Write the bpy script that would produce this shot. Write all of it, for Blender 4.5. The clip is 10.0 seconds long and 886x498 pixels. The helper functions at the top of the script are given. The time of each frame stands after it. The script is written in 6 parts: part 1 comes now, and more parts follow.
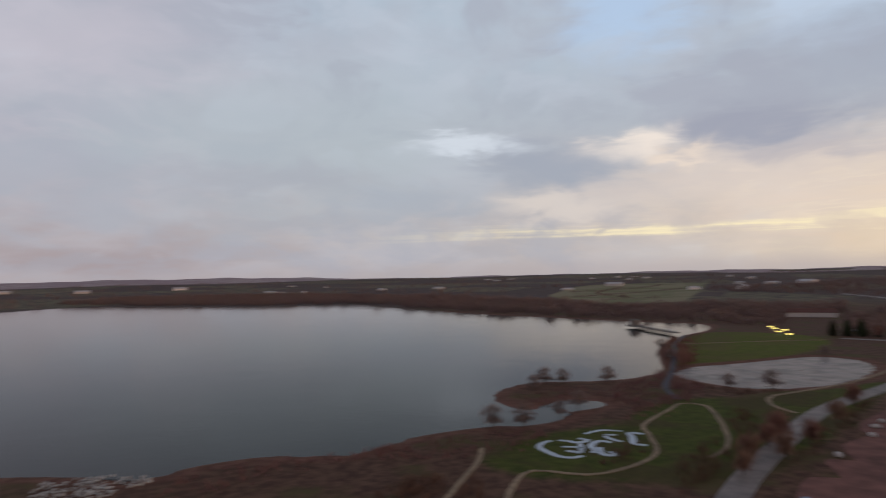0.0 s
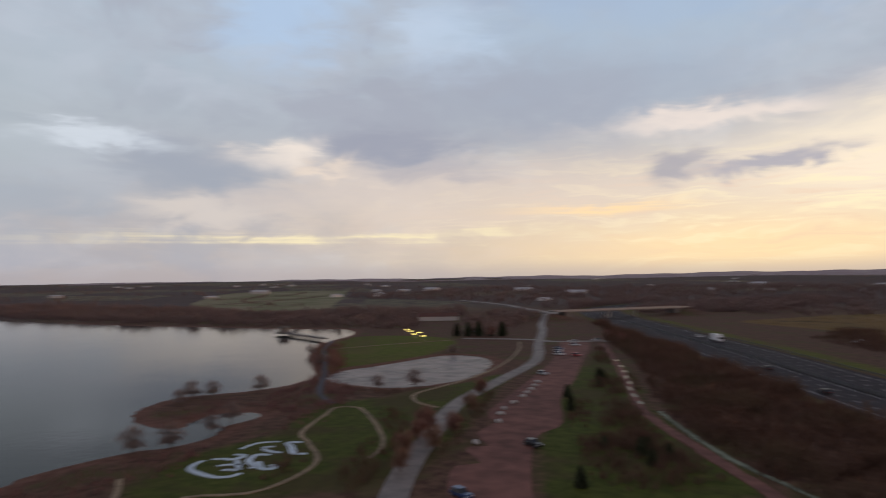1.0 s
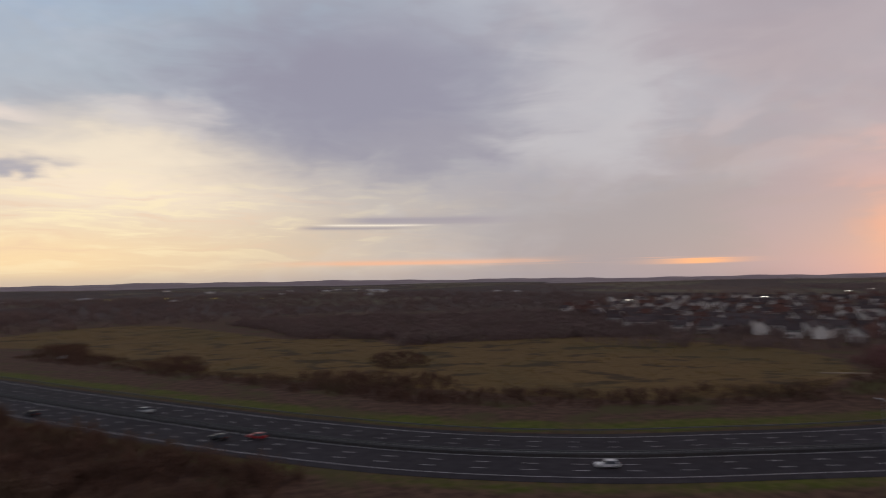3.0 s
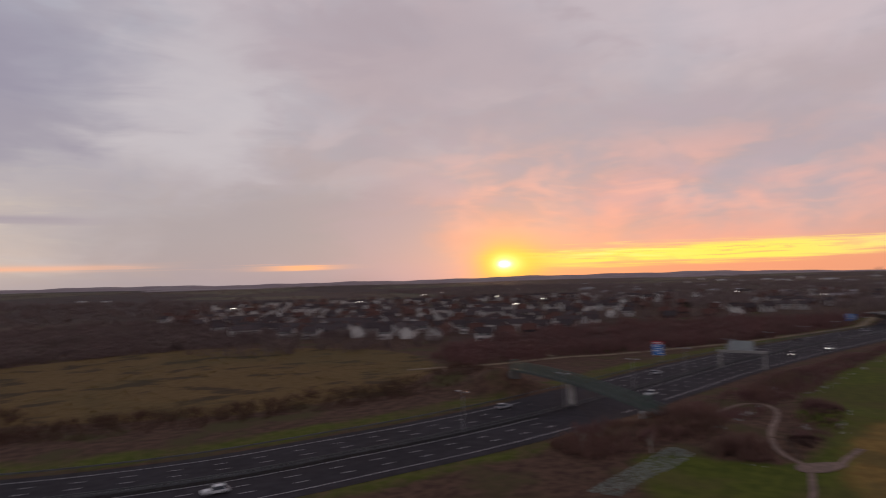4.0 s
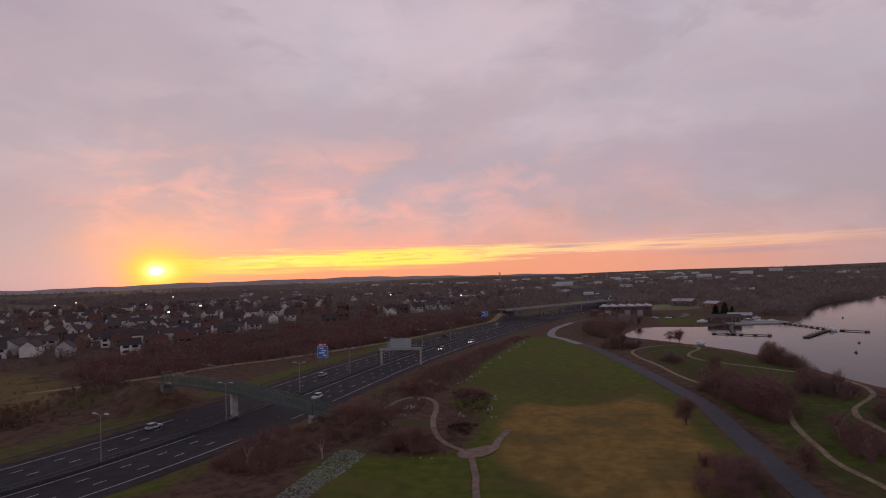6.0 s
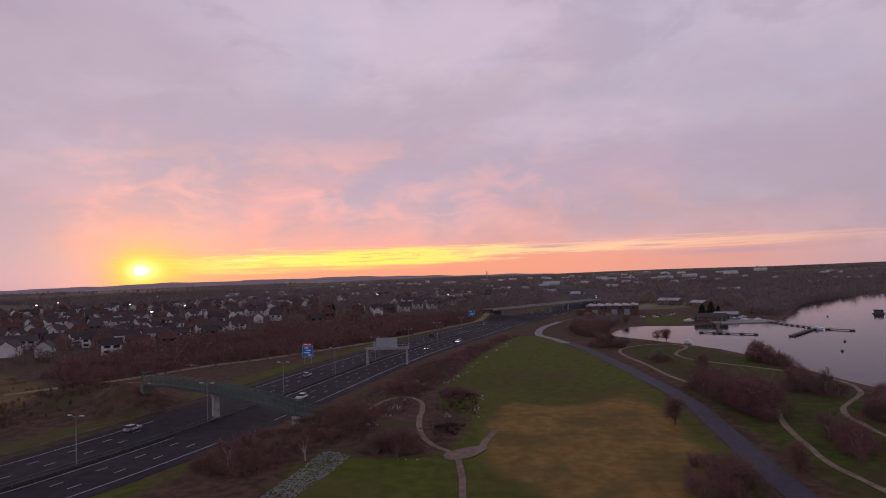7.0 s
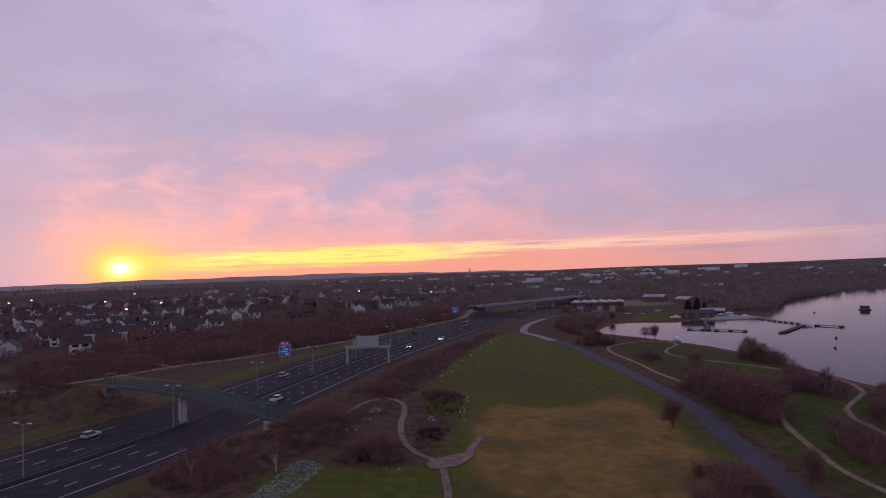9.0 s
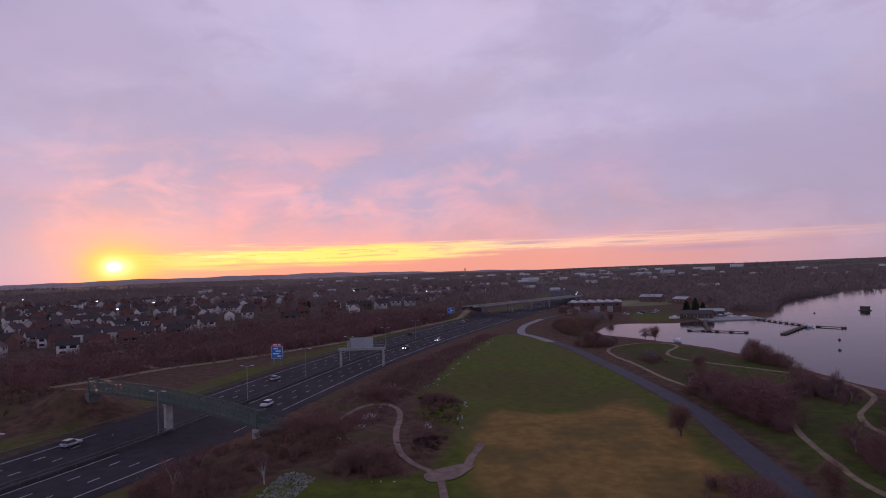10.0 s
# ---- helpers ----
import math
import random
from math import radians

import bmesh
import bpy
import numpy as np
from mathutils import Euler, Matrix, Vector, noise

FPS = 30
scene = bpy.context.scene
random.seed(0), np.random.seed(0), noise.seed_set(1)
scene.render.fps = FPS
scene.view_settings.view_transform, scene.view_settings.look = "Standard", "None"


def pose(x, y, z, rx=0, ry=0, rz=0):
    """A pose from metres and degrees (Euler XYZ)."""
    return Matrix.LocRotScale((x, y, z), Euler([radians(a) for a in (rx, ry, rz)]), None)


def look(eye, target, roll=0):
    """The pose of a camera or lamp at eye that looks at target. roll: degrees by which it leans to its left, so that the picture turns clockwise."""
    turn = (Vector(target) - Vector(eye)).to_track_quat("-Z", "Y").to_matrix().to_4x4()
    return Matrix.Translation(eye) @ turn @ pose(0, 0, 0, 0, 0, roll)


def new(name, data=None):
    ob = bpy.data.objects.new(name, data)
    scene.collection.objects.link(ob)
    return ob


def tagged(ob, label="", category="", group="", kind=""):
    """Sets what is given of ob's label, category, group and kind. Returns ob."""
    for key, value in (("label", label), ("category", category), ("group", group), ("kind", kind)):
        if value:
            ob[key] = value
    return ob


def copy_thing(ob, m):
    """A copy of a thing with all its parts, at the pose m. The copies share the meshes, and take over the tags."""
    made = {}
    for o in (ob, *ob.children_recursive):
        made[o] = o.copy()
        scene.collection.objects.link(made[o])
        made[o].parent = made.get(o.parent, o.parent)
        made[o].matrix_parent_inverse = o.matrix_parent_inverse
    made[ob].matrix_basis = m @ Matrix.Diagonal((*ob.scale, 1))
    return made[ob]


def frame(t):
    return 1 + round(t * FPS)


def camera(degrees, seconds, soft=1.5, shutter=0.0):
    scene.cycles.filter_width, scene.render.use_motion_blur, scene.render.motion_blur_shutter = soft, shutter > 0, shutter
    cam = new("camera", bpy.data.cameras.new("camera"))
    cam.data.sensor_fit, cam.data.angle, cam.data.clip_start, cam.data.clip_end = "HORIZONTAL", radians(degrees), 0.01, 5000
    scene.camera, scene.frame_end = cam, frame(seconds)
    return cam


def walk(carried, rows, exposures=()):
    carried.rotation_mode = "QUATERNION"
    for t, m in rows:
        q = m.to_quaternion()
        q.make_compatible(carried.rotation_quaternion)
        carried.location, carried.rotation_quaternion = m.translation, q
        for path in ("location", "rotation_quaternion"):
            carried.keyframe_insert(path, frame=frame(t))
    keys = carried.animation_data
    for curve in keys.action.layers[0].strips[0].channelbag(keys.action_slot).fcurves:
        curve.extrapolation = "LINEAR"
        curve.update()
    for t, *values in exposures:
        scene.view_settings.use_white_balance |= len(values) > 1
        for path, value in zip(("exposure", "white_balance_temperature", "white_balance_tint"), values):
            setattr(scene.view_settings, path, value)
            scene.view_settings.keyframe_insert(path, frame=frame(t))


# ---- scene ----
cam = camera(66.3, 10.0, soft=1.05, shutter=0.5)

# seconds, eye, heading, pitch and lean in degrees
PATH = [
    (0, (22.09, 15.24, 36.25), 333.85, 2.17, -1.30),
    (0.5, (26.55, 14.28, 35.71), 319.45, 2.16, -0.89),
    (1, (29.78, 13.90, 35.32), 304.48, 2.33, -0.78),
    (1.5, (30.71, 13.47, 35.19), 289.56, 2.49, -0.96),
    (2, (31.31, 13.16, 35.27), 274.91, 2.56, -1.12),
    (2.5, (32.38, 13.01, 35.54), 260.04, 2.62, -1.09),
    (2.7, (32.66, 12.78, 35.67), 253.42, 2.68, -1.01),
    (3.8, (30.69, 8.41, 36.54), 217.80, 2.57, -1.36),
    (4, (29.55, 6.37, 36.48), 211.06, 2.56, -1.53),
    (4.5, (26.28, 1.64, 36.16), 197.90, 2.39, -1.99),
    (5, (22.95, 0.77, 35.52), 191.37, 2.37, -1.95),
    (5.5, (20.63, 0.95, 34.89), 185.26, 2.33, -2.01),
    (7, (16.37, 1.00, 34.01), 181.85, 2.20, -2.03),
    (7.5, (14.41, 0.89, 33.80), 181.37, 2.12, -2.01),
    (8, (12.01, 0.72, 33.58), 181.00, 2.05, -2.02),
    (8.5, (9.25, 0.57, 33.42), 180.67, 1.97, -2.03),
    (9, (6.30, 0.52, 33.40), 180.41, 1.90, -2.06),
    (9.5, (3.17, 0.37, 33.54), 180.16, 1.84, -2.06),
    (10, (0.00, 0.00, 33.75), 180.00, 1.82, -2.01),
]


def aim(eye, heading, pitch, lean):
    a, b = radians(heading), radians(pitch)
    way = Vector((math.cos(a) * math.cos(b), math.sin(a) * math.cos(b), math.sin(b)))
    return look(eye, Vector(eye) + way, lean)


walk(cam, [(t, aim(e, h, p, r)) for t, e, h, p, r in PATH],
     [(0, 0.1, 6500, 10), (1.5, 0.08, 6500, 10), (2.7, -0.02, 6550, 10), (4.0, 0.0, 6800, 16), (5.5, 0.0, 6800, 20), (7.0, 0.06, 6350, 30), (10, 0.06, 5750, 36)])

# ---- sky and sun ----
SUN_AZ, SUN_EL = 206.0, 1.15      # degrees from +x, and above the horizon
MID_AZ = 260.0                   # the azimuth from which the sky's angles are counted


class Net:
    """Short-hand for shader nodes: every call adds one node and returns its output."""

    def __init__(self, tree):
        self.tree, self.n, self.l = tree, tree.nodes, tree.links
        self.n.clear()

    def put(self, socket, value):
        if isinstance(value, bpy.types.NodeSocket):
            self.l.new(value, socket)
        elif isinstance(value, (tuple, list)) and len(value) == 3 and len(socket.default_value) == 4:
            socket.default_value = (*value, 1)
        else:
            socket.default_value = value

    def node(self, kind, out=0, props=None, **ins):
        nd = self.n.new(kind)
        for k, v in (props or {}).items():
            setattr(nd, k, v)
        for k, v in ins.items():
            self.put(nd.inputs[k.replace("_", " ")], v)
        return nd.outputs[out]

    def math(self, op, a, b=0.0, c=0.0, clamp=False):
        nd = self.n.new("ShaderNodeMath")
        nd.operation, nd.use_clamp = op, clamp
        for s, v in zip(nd.inputs, (a, b, c)):
            self.put(s, v)
        return nd.outputs[0]

    def add(self, a, b): return self.math("ADD", a, b)
    def sub(self, a, b): return self.math("SUBTRACT", a, b)
    def mul(self, a, b): return self.math("MULTIPLY", a, b)

    def step(self, v, lo, hi):
        """0 at lo, 1 at hi, smooth between."""
        nd = self.n.new("ShaderNodeMapRange")
        nd.interpolation_type = "SMOOTHSTEP"
        self.put(nd.inputs[0], v)
        flip = lo > hi
        if flip:
            lo, hi = hi, lo
        nd.inputs[1].default_value, nd.inputs[2].default_value = lo, hi
        nd.inputs[3].default_value, nd.inputs[4].default_value = (1, 0) if flip else (0, 1)
        return nd.outputs[0]

    def bell(self, v, mid, wide):
        d = self.math("DIVIDE", self.sub(v, mid), wide)
        return self.math("EXPONENT", self.mul(self.mul(d, d), -1.0))

    def mix(self, f, a, b, kind="MIX"):
        nd = self.n.new("ShaderNodeMix")
        nd.data_type, nd.blend_type, nd.clamp_factor = "RGBA", kind, True
        self.put(nd.inputs[0], f)
        self.put(nd.inputs[6], a)
        self.put(nd.inputs[7], b)
        return nd.outputs[2]

    def noise(self, vec, scale, detail=4.0, rough=0.5, warp=0.0, out=0):
        return self.node("ShaderNodeTexNoise", out, Vector=vec, Scale=scale, Detail=detail, Roughness=rough, Distortion=warp)

    def vec(self, x, y, z=0.0):
        return self.node("ShaderNodeCombineXYZ", X=x, Y=y, Z=z)


def make_sky():
    world = bpy.data.worlds.new("dusk_sky")
    scene.world = world
    world.use_nodes = True
    k = Net(world.node_tree)
    way = k.node("ShaderNodeTexCoord", 0)
    turn = k.node("ShaderNodeVectorRotate", props={"rotation_type": "Z_AXIS"}, Vector=way, Angle=radians(-MID_AZ))
    sep = k.n.new("ShaderNodeSeparateXYZ")
    k.l.new(turn, sep.inputs[0])
    x, y, z = sep.outputs
    az = k.mul(k.math("ARCTAN2", y, x), 180 / math.pi)
    el = k.mul(k.math("ARCSINE", z), 180 / math.pi)
    # clouds lie on a flat ceiling, so they shrink towards the horizon
    lift = k.math("MAXIMUM", k.add(z, 0.30), 0.05)
    plane = k.vec(k.math("DIVIDE", x, lift), k.math("DIVIDE", y, lift))
    big = k.noise(plane, 1.3, 5, 0.55, 0.2)
    mid = k.noise(plane, 3.8, 6, 0.58, 0.2)
    flat = k.vec(k.mul(az, 0.07), k.mul(el, 0.26), 1.3)
    fine = k.noise(flat, 1.6, 6, 0.6, 0.5)
    wisp = k.noise(k.vec(k.mul(az, 0.10), k.mul(el, 0.85), 5.1), 1.2, 6, 0.62, 0.6)
    streak = k.noise(k.vec(k.mul(az, 0.045), k.mul(el, 2.6), 3.7), 1.0, 5, 0.55, 0.2)
    soft = k.noise(k.vec(k.mul(az, 0.045), k.mul(el, 0.12), 8.1), 1.3, 4, 0.5, 0.4)
    puffs = k.noise(k.vec(k.mul(az, 0.085), k.mul(el, 0.15), 2.2), 1.25, 6, 0.56, 0.5)
    # ragged angles: every cloud below is laid out in these
    lump = k.noise(k.vec(k.mul(az, 0.16), k.mul(el, 0.34), 9.4), 1.5, 7, 0.6, 0.6)
    ra = k.add(az, k.add(k.mul(k.sub(fine, 0.5), 14.0), k.mul(k.sub(soft, 0.5), 8.0)))
    re = k.add(el, k.add(k.mul(k.sub(lump, 0.5), 3.6), k.mul(k.sub(fine, 0.5), 2.4)))

    # the veil of cloud as a whole, from the horizon up
    up = k.step(el, 0, 24)
    east = k.mix(up, (0.43, 0.405, 0.425), (0.385, 0.475, 0.565))
    west = k.mix(up, (0.375, 0.325, 0.335), (0.50, 0.435, 0.465))
    col = k.mix(k.step(az, 0, -45), east, west)
    col = k.mix(k.mul(k.step(az, 76, 102), 0.85), col, k.mix(k.step(el, 1, 10), (0.335, 0.285, 0.31), (0.43, 0.41, 0.475)))
    col = k.mix(k.mul(k.step(mid, 0.42, 0.62), 0.40), col, (0.345, 0.365, 0.43))
    col = k.mix(k.mul(k.step(big, 0.58, 0.40), 0.30), col, (0.52, 0.53, 0.59))
    col = k.mix(k.mul(k.step(puffs, 0.49, 0.62), 0.62), col, k.mix(k.step(az, 0, -45), (0.36, 0.38, 0.45), (0.415, 0.365, 0.405)))
    col = k.mix(k.mul(k.step(puffs, 0.46, 0.34), 0.35), col, k.mix(k.step(az, 0, -45), (0.50, 0.54, 0.62), (0.56, 0.49, 0.51)))

    def cloud(a, e, wa, we, colour, much, tilt=0.0):
        """One patch of cloud or of clear sky, soft and ragged, centred at the angles a, e."""
        nonlocal col
        lean = k.add(re, k.mul(k.sub(az, a), -tilt)) if tilt else re
        f = k.step(k.add(k.mul(k.bell(ra, a, wa * 1.25), k.bell(lean, e, we * 1.3)), k.mul(k.sub(lump, 0.62), 0.30)), 0.02, 0.92)
        col = k.mix(k.mul(f, much), col, colour)

    # warm light low in the south
    glow = k.mul(k.bell(az, 19, 27), k.bell(el, 2.2, 4.6))
    col = k.mix(k.mul(glow, 0.95), col, (1.0, 0.74, 0.42))
    col = k.mix(k.mul(k.bell(az, 10, 17), k.mul(k.bell(el, 7.8, 3.6), 0.9)), col, (0.98, 0.82, 0.63))
    # fine level streaks within the warm light
    fibre = k.noise(k.vec(k.mul(az, 0.11), k.mul(k.add(el, k.mul(k.sub(fine, 0.5), 2.5)), 0.95), 11.7), 1.3, 7, 0.65, 0.8)
    warm = k.mul(k.bell(az, 17, 24), k.bell(el, 5.0, 4.2))
    col = k.mix(k.mul(k.mul(warm, k.step(fibre, 0.48, 0.66)), 0.75), col, (1.0, 0.86, 0.56))
    col = k.mix(k.mul(k.mul(warm, k.step(fibre, 0.48, 0.32)), 0.5), col, (0.84, 0.58, 0.42))
    cloud(42, 6.5, 18, 3.2, (0.78, 0.64, 0.54), 0.55)
    cloud(86, 11.0, 15, 5.0, (0.395, 0.455, 0.495), 0.55)
    # blue gaps high up
    cloud(57, 21.5, 5, 3.5, (0.42, 0.56, 0.76), 0.8)
    cloud(43.5, 19.5, 3.6, 2.6, (0.52, 0.62, 0.76), 0.8)
    cloud(24, 23.5, 16, 4.0, (0.36, 0.47, 0.64), 0.8)
    cloud(31, 17.0, 12, 3.6, (0.39, 0.48, 0.59), 0.65)
    # bright rims and gaps
    cloud(71, 10.8, 4.5, 0.7, (0.62, 0.67, 0.74), 0.85)
    cloud(58, 10.1, 4.0, 0.8, (0.84, 0.74, 0.66), 0.9, -0.12)
    cloud(53, 8.8, 3.5, 0.7, (0.84, 0.70, 0.58), 0.8, 0.1)
    cloud(64, 5.4, 5.0, 1.0, (0.72, 0.64, 0.58), 0.55)
    cloud(23, 12.2, 8, 0.8, (0.86, 0.74, 0.66), 0.85, -0.05)
    cloud(8, 10.5, 6.5, 1.8, (0.90, 0.78, 0.62), 0.9)
    cloud(5, 13.3, 3.5, 1.2, (0.78, 0.72, 0.68), 0.7)
    cloud(-25, 10.5, 5.0, 1.1, (0.50, 0.48, 0.51), 0.55)
    cloud(104, 17.5, 9, 3.0, (0.53, 0.50, 0.56), 0.5)
    cloud(-29, 14.0, 5.0, 6.0, (0.55, 0.535, 0.565), 0.75)
    cloud(-78, 19.5, 9, 3.0, (0.60, 0.53, 0.565), 0.6)
    cloud(-90, 12.0, 7, 1.6, (0.58, 0.51, 0.55), 0.5)
    # grey clouds
    cloud(91, 8.0, 10, 1.2, (0.35, 0.36, 0.42), 0.55)
    cloud(87, 4.6, 9, 0.8, (0.36, 0.37, 0.42), 0.6)
    cloud(65, 8.9, 5.5, 1.6, (0.33, 0.36, 0.43), 0.9)
    cloud(76, 6.2, 6.0, 1.3, (0.35, 0.385, 0.45), 0.7)
    cloud(49, 10.8, 4.5, 1.6, (0.32, 0.335, 0.41), 0.95)
    cloud(44, 8.7, 3.5, 1.0, (0.42, 0.40, 0.44), 0.6)
    cloud(38, 15.0, 14, 2.6, (0.345, 0.36, 0.43), 0.65)
    cloud(26, 8.6, 2.3, 1.1, (0.40, 0.38, 0.42), 0.9)
    cloud(18.5, 8.5, 4.6, 0.55, (0.42, 0.40, 0.45), 0.95, -0.13)
    cloud(-9, 15.8, 12.0, 5.8, (0.295, 0.285, 0.365), 0.95)
    cloud(-16, 11.6, 6.0, 1.8, (0.33, 0.315, 0.38), 0.8)
    cloud(-34, 3.6, 12, 3.6, (0.375, 0.345, 0.37), 0.95)
    cloud(-45, 5.4, 6, 1.6, (0.40, 0.35, 0.37), 0.75)
    cloud(-74, 12.0, 9, 2.2, (0.42, 0.365, 0.40), 0.6)
    cloud(-88, 7.5, 10, 1.6, (0.46, 0.38, 0.41), 0.5)
    cloud(-100, 14.5, 11, 2.4, (0.44, 0.39, 0.43), 0.5)
    cloud(-99, 8.8, 13, 2.0, (0.395, 0.35, 0.40), 0.75)
    cloud(-50, 18.0, 10, 5.0, (0.385, 0.335, 0.375), 0.6)
    cloud(-114, 5.5, 13, 4.0, (0.39, 0.33, 0.365), 0.7)
    cloud(-45, 6.2, 5.0, 0.9, (0.37, 0.33, 0.36), 0.7)
    # thin bars with a bright gap between
    bar = k.mul(k.step(az, -5, -11), k.mul(k.step(az, -25, -18), k.bell(k.add(el, k.mul(k.sub(streak, 0.5), 0.6)), 5.15, 0.36)))
    col = k.mix(k.mul(bar, 0.95), col, (0.37, 0.335, 0.385))
    bar = k.mul(k.step(az, -3.6, -6), k.mul(k.step(az, -15, -11), k.bell(k.add(el, k.mul(k.sub(streak, 0.5), 0.3)), 4.5, 0.16)))
    col = k.mix(k.mul(bar, 0.95), col, (0.40, 0.355, 0.375))
    bar = k.mul(k.mul(k.step(az, -5, -8), k.step(az, -17, -12)), k.bell(k.add(el, k.mul(k.sub(streak, 0.5), 0.3)), 4.74, 0.09))
    col = k.mix(k.mul(bar, 0.8), col, (0.95, 0.86, 0.74))
    # long pale lines low down
    line = k.mul(k.bell(az, 52, 18), k.bell(k.add(el, k.add(k.mul(k.sub(streak, 0.5), 2.0), k.mul(k.sub(fine, 0.5), 2.2))), 3.4, 0.34))
    line = k.mul(line, k.add(0.25, k.mul(k.step(lump, 0.40, 0.58), 0.75)))
    col = k.mix(k.mul(line, 0.9), col, (0.92, 0.80, 0.52))
    line = k.mul(k.bell(az, 31, 6), k.bell(k.add(el, k.add(k.mul(k.sub(streak, 0.5), 1.8), k.mul(k.sub(fine, 0.5), 2.4))), 5.4, 0.42))
    col = k.mix(k.mul(line, 0.85), col, (1.0, 0.72, 0.40))
    line = k.mul(k.mul(k.step(az, 2, -12), k.step(az, -48, -36)), k.bell(k.add(el, k.mul(k.sub(streak, 0.5), 0.5)), 1.55, 0.22))
    col = k.mix(k.mul(k.mul(line, k.step(az, -30, -14)), 0.75), col, (0.95, 0.52, 0.32))
    col = k.mix(k.mul(k.mul(line, k.step(streak, 0.48, 0.60)), 0.5), col, (0.85, 0.46, 0.32))
    line = k.mul(k.bell(az, -37.2, 3.0), k.bell(k.add(el, k.mul(k.sub(streak, 0.5), 0.9)), 1.25, 0.15))
    col = k.mix(line, col, (1.0, 0.50, 0.26))
    # grey-rose haze over the horizon
    col = k.mix(k.mul(k.step(el, 1.5, 0.0), 0.5), col, k.mix(k.step(az, -10, -30), (0.41, 0.355, 0.36), (0.365, 0.33, 0.35)))

    # the setting sun: pink veil, orange foot, a yellow strip under the cloud, the disc
    mottle = k.noise(k.vec(k.mul(az, 0.17), k.mul(el, 0.36), 4.4), 1.2, 5, 0.55, 0.5)
    puff = k.step(k.add(k.add(k.mul(puffs, 0.6), k.mul(fine, 0.25)), k.mul(lump, 0.15)), 0.60, 0.40)
    veil = k.mul(k.mul(k.step(az, -40, -57), k.step(az, -110, -62)), k.mul(k.step(el, 12.5, 4.5), puff))
    col = k.mix(k.mul(veil, 0.85), col, (0.80, 0.39, 0.34))
    bits = k.mul(k.mul(k.step(az, -42, -54), k.step(az, -104, -68)), k.mul(k.bell(el, 6.0, 4.4), k.step(mottle, 0.42, 0.70)))
    col = k.mix(k.mul(bits, 0.75), col, (0.88, 0.46, 0.38))
    bits = k.mul(k.mul(k.step(az, -38, -50), k.step(az, -125, -90)), k.mul(k.bell(el, 9.5, 5.5), k.step(mottle, 0.55, 0.30)))
    col = k.mix(k.mul(bits, 0.5), col, (0.45, 0.375, 0.43))
    low = k.mul(k.mul(k.step(az, -47, -57), k.step(az, -125, -66)), k.step(k.add(el, k.mul(k.sub(puffs, 0.5), 4.0)), 6.2, 1.6))
    col = k.mix(k.mul(low, 0.80), col, (0.86, 0.40, 0.29))
    foot = k.mul(k.mul(k.step(az, -49, -58), k.step(az, -125, -80)), k.step(el, 3.0, 0.8))
    col = k.mix(k.mul(foot, 0.75), col, (0.87, 0.345, 0.17))
    thin = k.noise(k.vec(k.mul(az, 0.20), k.mul(el, 4.2), 6.3), 1.0, 7, 0.66, 0.5)
    along = k.step(az, -75, -88)
    ragged = k.add(k.sub(el, k.add(1.55, k.mul(along, 0.35))), k.add(k.mul(k.sub(streak, 0.5), 1.5), k.mul(k.sub(thin, 0.5), 1.4)))
    thick = k.sub(0.66, k.mul(along, 0.36))
    body = k.math("EXPONENT", k.mul(k.math("POWER", k.math("ABSOLUTE", k.math("DIVIDE", ragged, thick)), 3.0), -1.0))
    strip = k.mul(k.mul(k.step(az, -51, -55.5), k.step(az, -109, -82)), k.mul(body, k.add(0.45, k.mul(k.step(wisp, 0.36, 0.54), 0.55))))
    gold = k.mix(k.step(az, -72, -92), (1.0, 0.86, 0.14), (1.0, 0.70, 0.32))
    col = k.mix(k.math("MULTIPLY", strip, 1.25, clamp=True), col, gold)
    # dark filaments lying in the strip
    fil = k.mul(k.mul(strip, k.step(ragged, -0.15, 0.2)), k.step(thin, 0.51, 0.57))
    col = k.mix(k.mul(fil, 0.85), col, (0.80, 0.40, 0.20))
    fil = k.mul(k.mul(strip, k.step(az, -72, -62)), k.step(thin, 0.50, 0.40))
    col = k.mix(k.mul(fil, 0.7), col, (1.08, 0.95, 0.30))
    edge = k.mul(k.mul(k.step(az, -75, -92), k.step(az, -122, -94)), k.bell(k.add(el, k.add(k.mul(k.sub(streak, 0.5), 1.2), k.mul(k.sub(thin, 0.5), 0.9))), 1.95, 0.33))
    col = k.mix(k.mul(edge, 0.6), col, (0.98, 0.58, 0.34))
    for a, e, wa, we in ((-101.5, 1.15, 5.0, 0.20), (-95.2, 1.86, 2.0, 0.08), (-87.2, 2.10, 2.6, 0.12)):
        slit = k.mul(k.bell(az, a, wa), k.bell(k.add(el, k.mul(k.sub(thin, 0.5), 0.5)), e, we))
        col = k.mix(k.mul(slit, 0.85), col, (0.50, 0.32, 0.33))
    cloud(-45.0, 3.2, 4.2, 4.6, (0.42, 0.355, 0.395), 0.9)
    dx, dy = k.sub(az, SUN_AZ - MID_AZ), k.sub(el, SUN_EL)
    dx = k.add(dx, k.mul(k.math("MAXIMUM", dx, 0.0), 0.5))
    r2 = k.add(k.mul(dx, dx), k.mul(k.mul(dy, dy), 3.2))
    halo = k.math("EXPONENT", k.mul(r2, -1 / 60.0))
    col = k.mix(k.mul(halo, 0.45), col, (1.0, 0.46, 0.22))
    halo = k.math("EXPONENT", k.mul(r2, -1 / 10.0))
    col = k.mix(k.mul(halo, 0.75), col, (1.0, 0.42, 0.10))
